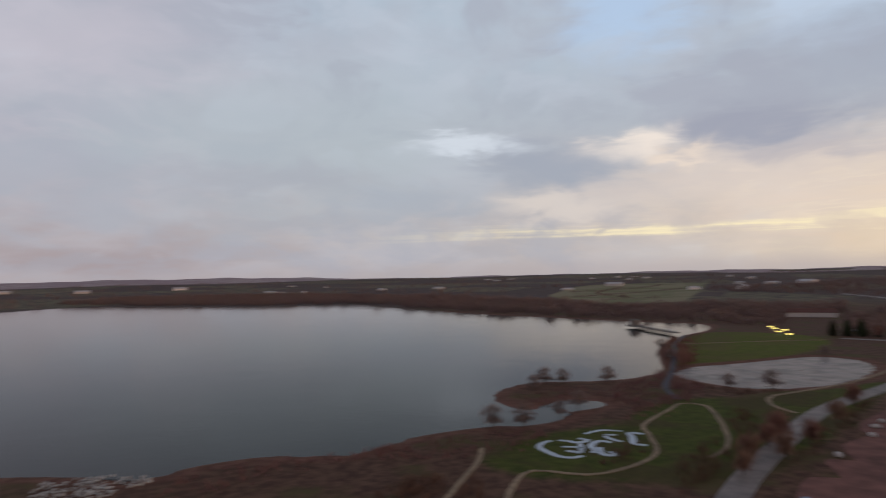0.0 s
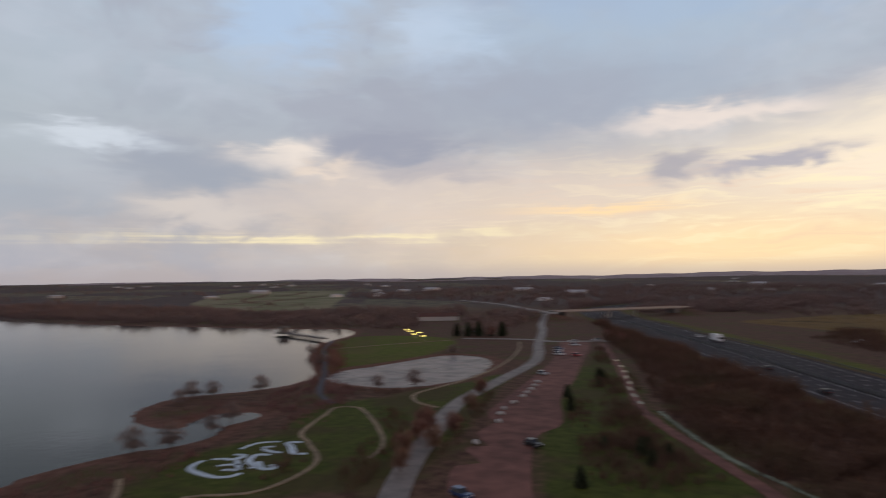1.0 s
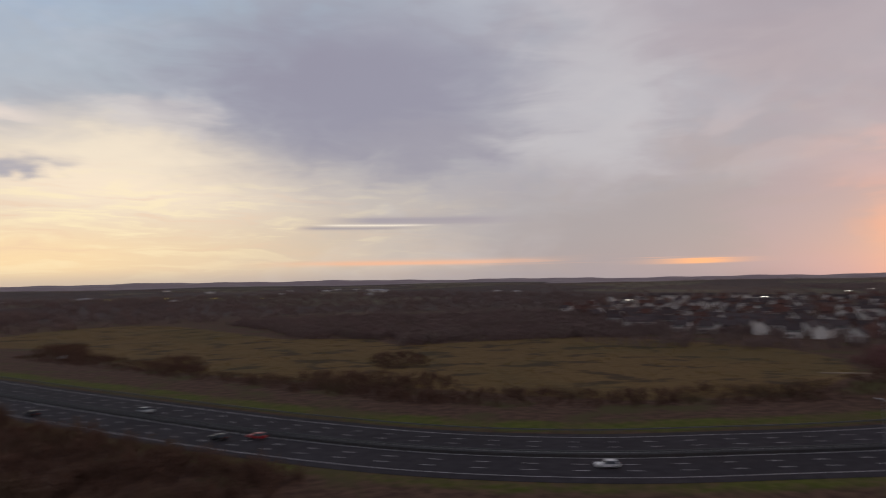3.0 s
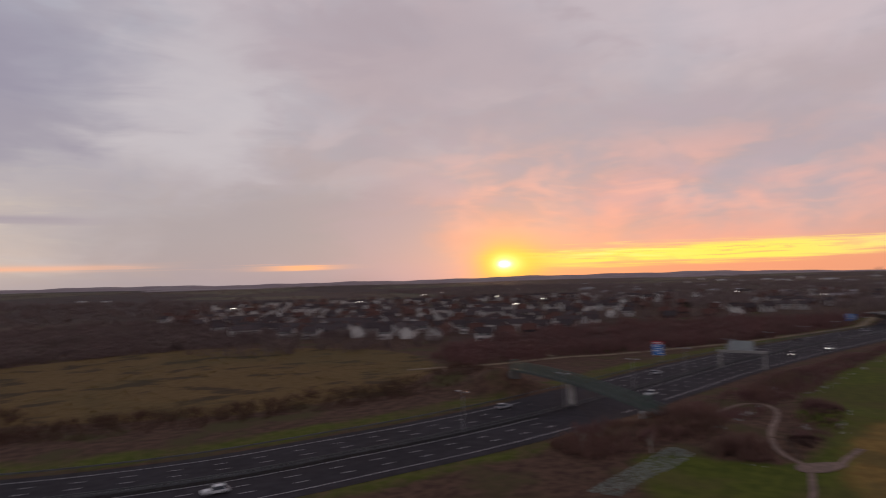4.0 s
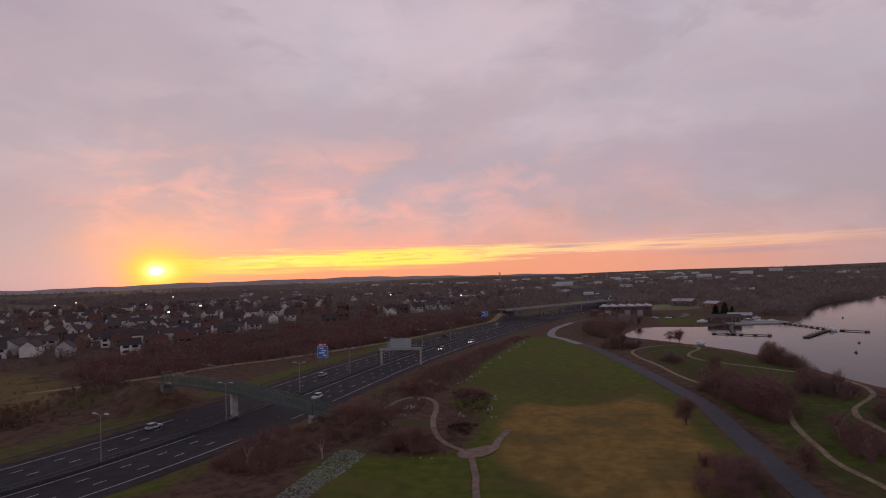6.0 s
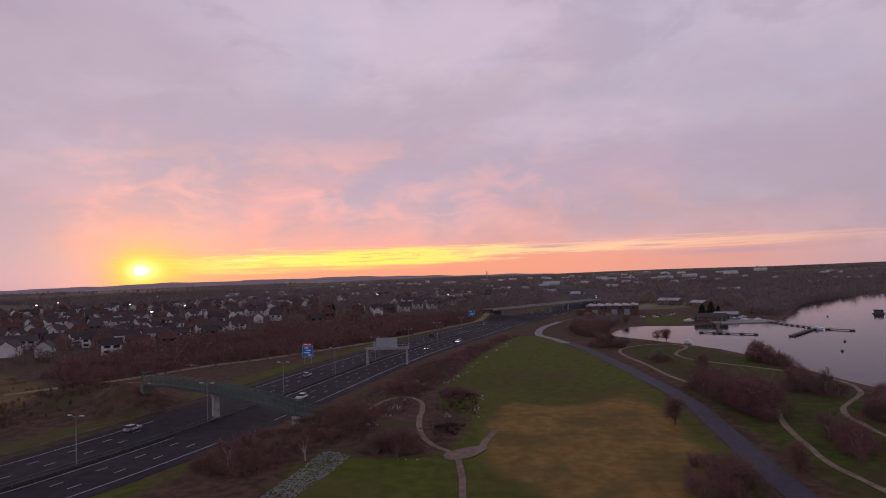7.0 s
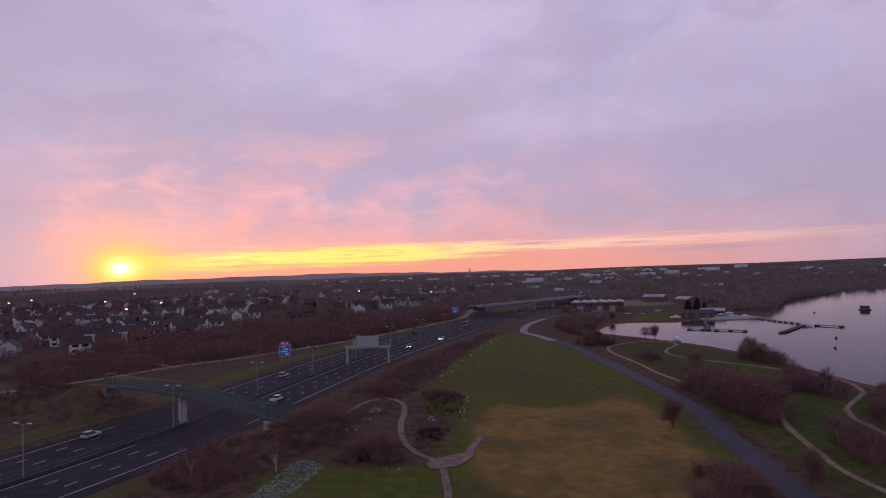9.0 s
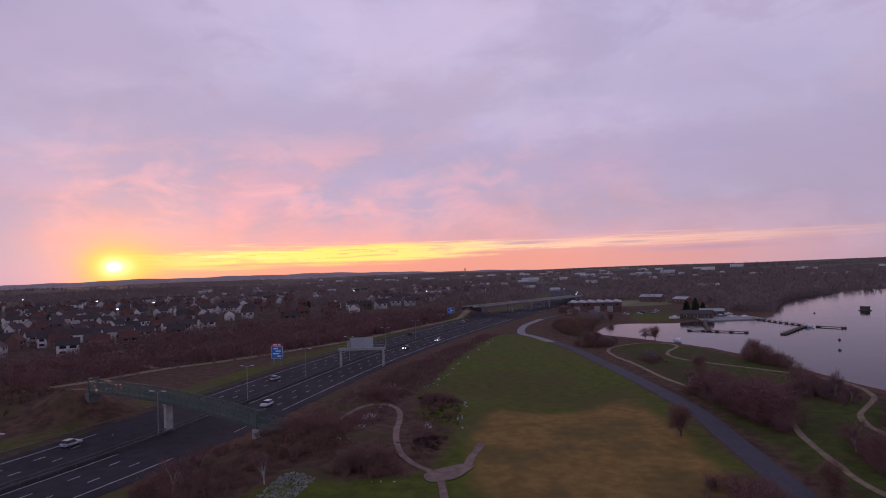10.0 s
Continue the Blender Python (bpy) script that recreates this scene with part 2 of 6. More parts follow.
    halo = k.math("EXPONENT", k.mul(r2, -1 / 6.5))
    col = k.mix(k.mul(halo, 0.95), col, (1.05, 0.74, 0.05))
    core = k.math("EXPONENT", k.mul(r2, -1 / 1.5))
    col = k.mix(core, col, (1.5, 1.25, 0.45))
    disc = k.math("EXPONENT", k.mul(r2, -1 / 0.16))
    col = k.mix(disc, col, (6.0, 5.2, 3.2))

    # dusk overhead
    col = k.mix(k.step(el, 22, 62), col, (0.13, 0.135, 0.18))

    # a thin physical sky under it all
    air = k.node("ShaderNodeTexSky", props={"sky_type": "NISHITA", "sun_disc": False, "sun_elevation": radians(SUN_EL),
                                           "sun_rotation": radians(90 - SUN_AZ)})
    col = k.mix(1.0, col, k.mix(1.0, air, (0.012, 0.014, 0.018), "MULTIPLY"), "ADD")
    col = k.mix(k.step(el, -0.3, -1.5), col, (0.10, 0.09, 0.10))
    back = k.node("ShaderNodeBackground", Color=col, Strength=1.0)
    k.l.new(back, k.n.new("ShaderNodeOutputWorld").inputs[0])


make_sky()
sun = new("sun", bpy.data.lights.new("sun", "SUN"))
sun.data.energy, sun.data.angle, sun.data.color = 0.9, radians(3.0), (1.0, 0.55, 0.28)
sun.matrix_world = look((0, 0, 0), (-math.cos(radians(SUN_AZ)) * math.cos(radians(SUN_EL)),
                                    -math.sin(radians(SUN_AZ)) * math.cos(radians(SUN_EL)), -math.sin(radians(SUN_EL))))

# ---- materials ----
def material(name):
    m = bpy.data.materials.new(name)
    m.use_nodes = True
    return m, Net(m.node_tree)


def finish(k, colour, rough=0.8, bump=None, depth=0.3, metal=0.0, spec=0.3):
    p = k.n.new("ShaderNodeBsdfPrincipled")
    for name, v in (("Base Color", colour), ("Roughness", rough), ("Metallic", metal), ("Specular IOR Level", spec)):
        k.put(p.inputs[name], v)
    if bump is not None:
        b = k.n.new("ShaderNodeBump")
        b.inputs["Strength"].default_value = depth
        k.l.new(bump, b.inputs["Height"])
        k.l.new(b.outputs[0], p.inputs["Normal"])
    k.l.new(p.outputs[0], k.n.new("ShaderNodeOutputMaterial").inputs[0])


def place(k):
    return k.node("ShaderNodeNewGeometry", 0)


def plain(name, colour, rough=0.7, vary=0.25, size=3.0, metal=0.0, each=0.0, spec=0.3):
    """One colour with grain at two sizes; each: how much single objects differ."""
    m, k = material(name)
    at = place(k)
    n = k.add(k.mul(k.noise(at, size, 4), 0.6), k.mul(k.noise(at, size * 0.13, 3), 0.4))
    f = k.step(n, 0.3, 0.7)
    lo = tuple(c * (1 - vary) for c in colour)
    hi = tuple(min(1, c * (1 + vary)) for c in colour)
    col = k.mix(f, lo, hi)
    if each:
        rnd = k.node("ShaderNodeObjectInfo", 5)
        col = k.mix(k.mul(rnd, each), col, tuple(c * 0.35 for c in colour))
    finish(k, col, rough, k.noise(at, size * 4, 3), 0.15, metal, spec)
    return m


def attr(k, name):
    return k.node("ShaderNodeAttribute", 2, props={"attribute_name": name})


def ground_material():
    m, k = material("ground")
    at = place(k)
    n1, n2, n3 = k.noise(at, 0.35, 5, 0.6), k.noise(at, 0.05, 5, 0.6), k.noise(at, 0.012, 4, 0.55)
    wob = k.mul(k.sub(n2, 0.5), 10.0)
    wob2 = k.add(wob, k.mul(k.sub(n1, 0.5), 5.0))
    # rough heath as the ground's own cover, then zones laid over it
    heath = k.mix(k.step(n1, 0.35, 0.65), (0.070, 0.038, 0.027), (0.135, 0.076, 0.050))
    heath = k.mix(k.step(n2, 0.50, 0.66), heath, (0.088, 0.072, 0.030))
    lawn = k.mix(k.step(n1, 0.3, 0.7), (0.066, 0.082, 0.010), (0.115, 0.130, 0.017))
    lawn = k.mix(k.mul(k.step(n2, 0.45, 0.65), 0.6), lawn, (0.120, 0.092, 0.032))
    lawn = k.mix(k.mul(k.step(n3, 0.52, 0.62), 0.35), lawn, (0.085, 0.062, 0.026))
    straw = k.mix(k.step(n1, 0.3, 0.7), (0.205, 0.118, 0.030), (0.300, 0.185, 0.052))
    straw = k.mix(k.mul(k.step(n2, 0.45, 0.62), 0.55), straw, (0.09, 0.08, 0.028))
    meadow = k.mix(k.step(n1, 0.3, 0.7), (0.138, 0.085, 0.032), (0.198, 0.124, 0.047))
    meadow = k.mix(k.step(n2, 0.52, 0.62), meadow, (0.070, 0.046, 0.024))
    meadow = k.mix(k.mul(k.step(n3, 0.48, 0.60), 0.25), meadow, (0.075, 0.075, 0.028))
    park = k.mix(k.step(n1, 0.3, 0.7), (0.044, 0.056, 0.010), (0.084, 0.096, 0.018))
    park = k.mix(k.mul(k.step(n2, 0.44, 0.6), 0.7), park, (0.070, 0.048, 0.022))
    field = k.mix(k.step(n3, 0.46, 0.54), (0.165, 0.165, 0.085), (0.225, 0.200, 0.120))
    shore = k.mix(k.step(n1, 0.35, 0.65), (0.105, 0.050, 0.034), (0.17, 0.085, 0.060))
    col = heath
    # far country: a patchwork of woods and fields
    sep = k.n.new("ShaderNodeSeparateXYZ")
    k.l.new(at, sep.inputs[0])
    patch = k.node("ShaderNodeTexVoronoi", 1, Vector=k.vec(k.mul(sep.outputs[0], 0.004), k.mul(sep.outputs[1], 0.004)), Scale=1.0)
    tone = k.node("ShaderNodeSeparateColor", 0, Color=patch)
    fields = k.mix(k.step(tone, 0.62, 0.66), (0.100, 0.072, 0.064), (0.150, 0.138, 0.085))
    fields = k.mix(k.step(tone, 0.86, 0.88), fields, (0.17, 0.148, 0.090))
    fields = k.mix(k.step(n2, 0.42, 0.62), fields, (0.075, 0.056, 0.052))
    far = attr(k, "far")
    col = k.mix(k.step(far, 0, 1), col, fields)
    for name, c in (("field", field), ("park", park), ("lawn", lawn), ("straw", straw), ("meadow", meadow)):
        col = k.mix(k.step(k.add(attr(k, name), wob2), 2.5, -2.5), col, c)
    col = k.mix(k.step(k.add(attr(k, "shore"), k.mul(wob2, 0.5)), 8.0, 4.0), col, shore)
    finish(k, col, 0.95, k.noise(at, 0.9, 4), 0.6, 0, 0.1)
    return m


def water_material():
    m, k = material("water")
    at = place(k)
    rip = k.add(k.noise(at, 0.5, 3, 0.5), k.mul(k.noise(at, 0.05, 3), 1.5))
    p = k.n.new("ShaderNodeBsdfPrincipled")
    p.inputs["Base Color"].default_value = (0.012, 0.016, 0.018, 1)
    p.inputs["Roughness"].default_value = 0.06
    p.inputs["IOR"].default_value = 1.11
    b = k.n.new("ShaderNodeBump")
    b.inputs["Strength"].default_value, b.inputs["Distance"].default_value = 0.35, 0.10
    k.l.new(rip, b.inputs["Height"])
    k.l.new(b.outputs[0], p.inputs["Normal"])
    k.l.new(p.outputs[0], k.n.new("ShaderNodeOutputMaterial").inputs[0])
    return m


def hill_material():
    m, k = material("hazed_hills")
    sep = k.n.new("ShaderNodeSeparateXYZ")
    k.l.new(place(k), sep.inputs[0])
    flat = k.vec(k.mul(sep.outputs[0], 0.007), k.mul(sep.outputs[1], 0.007))
    patch = k.node("ShaderNodeSeparateColor", 0, Color=k.node("ShaderNodeTexVoronoi", 1, Vector=flat, Scale=1.0))
    # distance haze is put into these pale mauve-grey base colours
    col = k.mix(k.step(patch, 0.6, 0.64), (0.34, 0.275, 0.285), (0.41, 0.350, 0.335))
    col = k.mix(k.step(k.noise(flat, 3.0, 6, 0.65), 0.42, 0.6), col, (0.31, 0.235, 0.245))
    finish(k, col, 0.95, None, 0, 0, 0.05)
    return m


def pond_material():
    """Still shallow water over pale mud."""
    m, k = material("pond_water")
    at = place(k)
    col = k.mix(k.step(k.noise(at, 0.12, 5, 0.6, 0.5), 0.42, 0.6), (0.150, 0.110, 0.100), (0.070, 0.052, 0.048))
    finish(k, col, k.add(0.18, k.mul(k.noise(at, 0.2, 3), 0.3)), k.noise(at, 0.35, 4), 0.4, 0, 0.08)
    return m


POND_WATER = pond_material()
GROUND, WATER, HILLS = ground_material(), water_material(), hill_material()
ASPHALT = plain("asphalt", (0.037, 0.032, 0.037), 0.92, 0.3, 0.35, spec=0.15)
TARMAC = plain("path_tarmac", (0.058, 0.054, 0.068), 0.8, 0.2, 0.8)
WHITE_LINE = plain("road_paint", (0.46, 0.44, 0.44), 0.6, 0.25, 1.2)
GRAVEL = plain("sandy_gravel", (0.245, 0.180, 0.112), 0.9, 0.35, 0.6)
RED_GRAVEL = plain("red_gravel", (0.165, 0.072, 0.056), 0.95, 0.4, 0.22)
DIRT = plain("trodden_earth", (0.230, 0.155, 0.120), 0.95, 0.3, 0.6)
ROAD_GREY = plain("worn_road", (0.190, 0.160, 0.142), 0.65, 0.3, 0.3)
MEDIAN = plain("dark_median", (0.012, 0.010, 0.011), 0.95, 0.3, 1.0)
STEEL = plain("galvanised_steel", (0.30, 0.30, 0.31), 0.45, 0.15, 2.0, 0.6)
DARK_STEEL = plain("dull_steel", (0.10, 0.10, 0.105), 0.6, 0.2, 2.0, 0.3)

# ---- building helpers ----
def link(name, bm, mat, parent=None, label="", kind=""):
    me = bpy.data.meshes.new(name)
    bm.to_mesh(me)
    bm.free()
    if mat:
        me.materials.append(mat)
    ob = new(name, me)
    if parent:
        ob.parent = parent
    return tagged(ob, label, kind=kind)


def part(name, bm, mat, parent, label=""):
    return link(name, bm, mat, parent, label)


def thing(name, label, category, group="", at=None, kind=""):
    ob = new(name)
    ob.empty_display_size = 0.5
    if at is not None:
        ob.matrix_basis = at
    return tagged(ob, label, category, group, kind)


def mesh_from(name, verts, faces, mat, parent=None):
    me = bpy.data.meshes.new(name)
    me.from_pydata([tuple(v) for v in verts], [], [tuple(f) for f in faces])
    if mat:
        me.materials.append(mat)
    ob = new(name, me)
    if parent:
        ob.parent = parent
    return ob


def box(bm, x0, x1, y0, y1, z0, z1, m=None):
    vs = [bm.verts.new(v) for v in ((x0, y0, z0), (x1, y0, z0), (x1, y1, z0), (x0, y1, z0), (x0, y0, z1), (x1, y0, z1), (x1, y1, z1), (x0, y1, z1))]
    if m is not None:
        for v in vs:
            v.co = m @ v.co
    for f in ((3, 2, 1, 0), (4, 5, 6, 7), (0, 1, 5, 4), (1, 2, 6, 5), (2, 3, 7, 6), (3, 0, 4, 7)):
        bm.faces.new([vs[i] for i in f])
    return vs


def boxes(*rows):
    bm = bmesh.new()
    for r in rows:
        box(bm, *r)
    return bm


def smooth(points, step=4.0, closed=False):
    """Points along a soft curve through the given ones, about step metres apart (2D numpy array)."""
    p = [np.array(q, float) for q in points]
    n = len(p)
    out = []
    for i in range(n if closed else n - 1):
        g = (lambda j: p[j % n]) if closed else (lambda j: p[min(max(j, 0), n - 1)])
        a, b, c, d = g(i - 1), g(i), g(i + 1), g(i + 2)
        m = max(2, int(np.linalg.norm(c - b) / step))
        for s in range(m):
            u = s / m
            out.append(0.5 * (2 * b + (c - a) * u + (2 * a - 5 * b + 4 * c - d) * u * u + (3 * b - a - 3 * c + d) * u ** 3))
    if not closed:
        out.append(p[-1])
    return np.array(out)


def offsets(line):
    """Unit normals (to the left) and distances along a polyline."""
    t = np.gradient(line, axis=0)
    t /= np.linalg.norm(t, axis=1)[:, None] + 1e-9
    s = np.concatenate([[0], np.cumsum(np.linalg.norm(np.diff(line, axis=0), axis=1))])
    return np.stack([-t[:, 1], t[:, 0]], 1), s


def ribbon(name, line, lo, hi, z, mat, parent=None, thick=0.15, ragged=0.0):
    """A strip between the offsets lo and hi of a line, with a little thickness."""
    nrm, s = offsets(line)
    lo = np.full(len(line), float(lo)) if np.isscalar(lo) else np.array(lo)
    hi = np.full(len(line), float(hi)) if np.isscalar(hi) else np.array(hi)
    if ragged:
        rng = np.random.default_rng(len(line))
        lo = lo + rng.normal(0, ragged, len(line))
        hi = hi + rng.normal(0, ragged, len(line))
    a, b = line + nrm * lo[:, None], line + nrm * hi[:, None]
    n = len(line)
    za, zb = rise(a[:, 0], a[:, 1]) + z, rise(b[:, 0], b[:, 1]) + z
    vs = [(*q, h) for q, h in zip(a, za)] + [(*q, h) for q, h in zip(b, zb)]
    vs += [(*q, h - thick) for q, h in zip(a, za)] + [(*q, h - thick) for q, h in zip(b, zb)]
    fs = []
    for i in range(n - 1):
        fs += [(i + 1, i, n + i, n + i + 1), (i, i + 1, 2 * n + i + 1, 2 * n + i), (n + i + 1, n + i, 3 * n + i, 3 * n + i + 1)]
    return mesh_from(name, vs, fs, mat, parent)


def polygon_distance(px, py, poly):
    """Signed distance to a closed polygon, negative inside (numpy arrays)."""
    poly = np.asarray(poly, float)
    best = np.full(px.shape, 1e18)
    inside = np.zeros(px.shape, bool)
    for (x0, y0), (x1, y1) in zip(poly, np.roll(poly, -1, 0)):
        dx, dy = x1 - x0, y1 - y0
        u = np.clip(((px - x0) * dx + (py - y0) * dy) / (dx * dx + dy * dy + 1e-9), 0, 1)
        best = np.minimum(best, (px - x0 - u * dx) ** 2 + (py - y0 - u * dy) ** 2)
        cross = (y0 > py) != (y1 > py)
        inside ^= cross & (px < (x1 - x0) * (py - y0) / (y1 - y0 + 1e-12) + x0)
    d = np.sqrt(best)
    return np.where(inside, -d, d)


# ---- the plan ----
MOTORWAY = smooth([(150, -1300), (235, -960), (284, -760), (292, -665), (262, -578), (160, -410), (100, -318), (54, -241), (15, -178), (-7, -146), (-30, -119), (-57, -98.5), (-85, -85.5),
                   (-112, -74.5), (-152, -62.5), (-208, -50), (-251, -40), (-313, -22), (-400, 8), (-515, 54), (-600, 91), (-692, 121), (-796, 145), (-958, 163), (-1140, 164), (-1400, 150)], 4)
LAKE = smooth([(180, 60), (174, 28), (161, 12), (166, 0), (166, -13), (158, -28), (166, -50), (165, -67), (161, -74), (162.5, -84), (168, -92), (169, -99), (172, -106.5), (178, -107), (181, -101), (180, -95), (175, -86), (180, -81.5), (192, -83),
               (204, -90), (211, -100), (214, -113), (206, -127), (203, -142), (208, -161), (228, -180), (257, -206), (282, -235), (303, -270), (320, -306), (352, -335), (390, -322),
               (462, -307), (560, -287), (739, -275), (890, -270), (930, -150), (1100, -10), (1180, 60), (1060, 160), (900, 420), (600, 640), (100, 760), (-400, 700),
               (-640, 560), (-684, 445), (-614, 338), (-560, 286), (-497, 245), (-423, 205), (-388, 178), (-394, 152), (-380, 130), (-388, 103), (-373, 89), (-345, 77), (-331, 78),
               (-311, 88), (-278, 101), (-253, 107), (-209, 110), (-173, 111), (-120, 120), (-20, 105), (80, 95), (150, 90)], 6, True)
POND = smooth([(203, -166), (209, -181), (206, -203), (205, -224), (203, -240), (190, -243), (174, -229), (161, -198), (160, -173), (168, -159), (182, -156), (195, -159)], 4, True)


# ---- ground and water ----
def axis_steps():
    fine = np.arange(-460, 461, 4.0)
    out, s, x = [], 5.0, 460.0
    while x < 4900:
        x += s
        s *= 1.055
        out.append(min(x, 4900))
    out = np.array(out)
    return np.concatenate([-out[::-1], fine, out])


LAWN = [smooth([(-199, -7), (-334, 22), (-345, 36), (-329, 43), (-263, 52), (-182, 53), (-148, 52), (-95, 46), (-70, 40), (-60, 0), (-95, -30), (-112, -27), (-112, -8), (-135, 0)], 6, True),
        smooth([(-190, 63), (-240, 66), (-284, 72), (-284, 96), (-250, 100), (-200, 104), (-150, 96), (-90, 110), (-40, 90), (-40, 55), (-95, 56)], 6, True),
        smooth([(127, -52), (105, -80), (116, -118), (135, -165), (150, -200), (160, -165), (155, -150), (165, -125), (150, -92), (150, -70), (140, -50)], 6, True),
        smooth([(96, -118), (114, -168), (135, -235), (150, -290), (118, -236), (90, -170), (66, -132), (50, -105), (75, -85)], 6, True),
        smooth([(210, -175), (240, -200), (290, -250), (300, -300), (250, -310), (214, -250)], 6, True),
        smooth([(-453, 124), (-468, 138), (-452, 154), (-420, 146), (-398, 134), (-398, 112)], 6, True)]
PARK = LAWN[1:4]
LAWN = LAWN[:1] + LAWN[4:]
STRAW = [smooth([(-128, 4), (-150, 6), (-163, 12), (-155, 26), (-172, 44), (-149, 46), (-121, 44), (-95, 40), (-80, 20), (-100, 6)], 5, True)]
FIELDS = [smooth([(625, -483), (825, -554), (981, -668), (1238, -954), (1093, -1110), (1000, -1040), (654, -639), (590, -560)], 12, True),
          smooth([(-560, 128), (-620, 160), (-660, 190), (-600, 215), (-545, 170)], 10, True)]
MEADOW = [smooth([(110, -560), (60, -640), (-10, -640), (-62, -455), (-70, -425), (-112, -392), (-116, -340), (-160, -336), (-234, -312), (-262, -215), (-222, -150), (-180, -128), (-150, -128), (-105, -145), (-55, -205), (15, -305), (45, -400), (70, -452), (130, -510)], 10, True)]


def distance_to_line(px, py, line):
    best = np.full(px.shape, 1e18)
    for (x0, y0), (x1, y1) in zip(line[:-1:3], line[3::3]):
        dx, dy = x1 - x0, y1 - y0
        u = np.clip(((px - x0) * dx + (py - y0) * dy) / (dx * dx + dy * dy + 1e-9), 0, 1)
        best = np.minimum(best, (px - x0 - u * dx) ** 2 + (py - y0 - u * dy) ** 2)
    return np.sqrt(best)


def far_height(x, y):
    """The plain's gentle swells, far out."""
    r, a = np.hypot(x, y), np.arctan2(y, x)
    return np.clip((r - 1150) / 1300, 0, 1) * (16.0 + 4.0 * np.sin(5 * a + r * 0.003) + 3.0 * np.sin(13 * a - r * 0.004))


def hill_height(az):
    """Crest of the far hills by compass angle in degrees."""
    crest = np.interp(az, [140, 170, 178, 186, 196, 208, 222, 236, 250, 262, 276, 290, 304, 322, 338, 352, 372], [6, 8, 24, 36, 44, 36, 30, 36, 42, 45, 40, 30, 24, 20, 12, 44, 36])
    a = np.radians(az)
    return crest + 2.6 * np.sin(23 * a + 1) + 2.0 * np.sin(51 * a + 2) + 1.4 * np.sin(117 * a)


MOUNDS = [(-173, -94, 6.6, 9.5), (-186, -116, 4.0, 18), (-134, -33, 3.3, 7.5), (-140, -22, 1.6, 9), (-114, -27, 0.8, 8), (-165, -1, 1.4, 9), (-132, -4, 0.8, 5), (266, -478, 5.0, 16), (190, -590, 5.0, 16), (-490, 14, 5.0, 14), (-614, 120, 5.0, 16)]


def rise(x, y):
    """Height of the dry ground."""
    z = far_height(x, y)
    for mx, my, h, w in MOUNDS:
        z = z + h * np.exp(-((x - mx) ** 2 + (y - my) ** 2) / (w * w))
    return z


def build_ground():
    ax = axis_steps()
    n = len(ax)
    X, Y = np.meshgrid(ax, ax)
    water = np.minimum(polygon_distance(X, Y, LAKE), polygon_distance(X, Y, POND))
    r = np.hypot(X, Y)
    Z = rise(X, Y)
    bed = np.clip(-water / 10.0, -0.15, 1.0)
    Z = Z - np.where(water < 0, bed * 1.6 + 0.30, 0.30 * np.clip(1 - water / 6.0, 0, 1)) 
    me = bpy.data.meshes.new("ground")
    verts = np.stack([X.ravel(), Y.ravel(), Z.ravel()], 1).astype(np.float32)
    i = np.arange((n - 1) * (n - 1))
    q = (i // (n - 1)) * n + i % (n - 1)
    faces = np.stack([q, q + 1, q + n + 1, q + n], 1).astype(np.int32)
    me.vertices.add(len(verts))
    me.vertices.foreach_set("co", verts.ravel())
    me.loops.add(faces.size)
    me.loops.foreach_set("vertex_index", faces.ravel())
    me.polygons.add(len(faces))
    me.polygons.foreach_set("loop_start", np.arange(0, faces.size, 4, dtype=np.int32))
    me.update(calc_edges=True)
    me.validate()
    far = np.clip((r - 650) / 250, 0, 1)
    zones = {"far": far, "shore": np.where(r < 700, water, 50.0)}
    for name, polys in (("lawn", LAWN), ("straw", STRAW), ("meadow", MEADOW), ("field", FIELDS), ("park", PARK)):
        zones[name] = np.min([polygon_distance(X, Y, p) for p in polys], 0)
    road = distance_to_line(X, Y, MOTORWAY)
    side = road * np.where(distance_to_line(X, Y, MOTORWAY + offsets(MOTORWAY)[0] * 3.0) < road, 1, -1)
    verge = np.where(side > 0, np.abs(road - 27) - 5.5, np.where(X > -115, np.abs(road - 21.5) - 2.5, 50))
    zones["lawn"] = np.minimum(zones["lawn"], np.where(r < 900, np.maximum(verge, -0.8), 50))
    zones["lawn"] = zones["lawn"] + 6 * np.exp(-((X + 174) ** 2 + (Y + 94) ** 2) / 200)
    for name, v in zones.items():
        at = me.attributes.new(name, "FLOAT", "POINT")
        at.data.foreach_set("value", np.clip(v, -100, 100).ravel().astype(np.float32))
    me.materials.append(GROUND)
    me.polygons.foreach_set("use_smooth", np.ones(len(faces), bool))
    tagged(new("ground", me), "winter heath, meadow and grass reaching low hills", "ground", kind="structure")


def sheet(name, line, z, mat, grow):
    """A flat face inside a closed line, pushed out by grow metres."""
    nrm, _ = offsets(np.vstack([line, line[:1]]))
    area = np.sum(line[:, 0] * np.roll(line[:, 1], -1) - np.roll(line[:, 0], -1) * line[:, 1])
    out = line - nrm[:-1] * grow * np.sign(area)
    bm = bmesh.new()
    vs = [bm.verts.new((*p, z)) for p in out]
    es = [bm.edges.new((vs[i], vs[(i + 1) % len(vs)])) for i in range(len(vs))]
    bmesh.ops.triangle_fill(bm, use_beauty=False, edges=es)
    bmesh.ops.recalc_face_normals(bm, faces=bm.faces)
    if bm.faces and sum(f.normal.z for f in bm.faces) < 0:
        bmesh.ops.reverse_faces(bm, faces=bm.faces)
    return link(name, bm, mat)


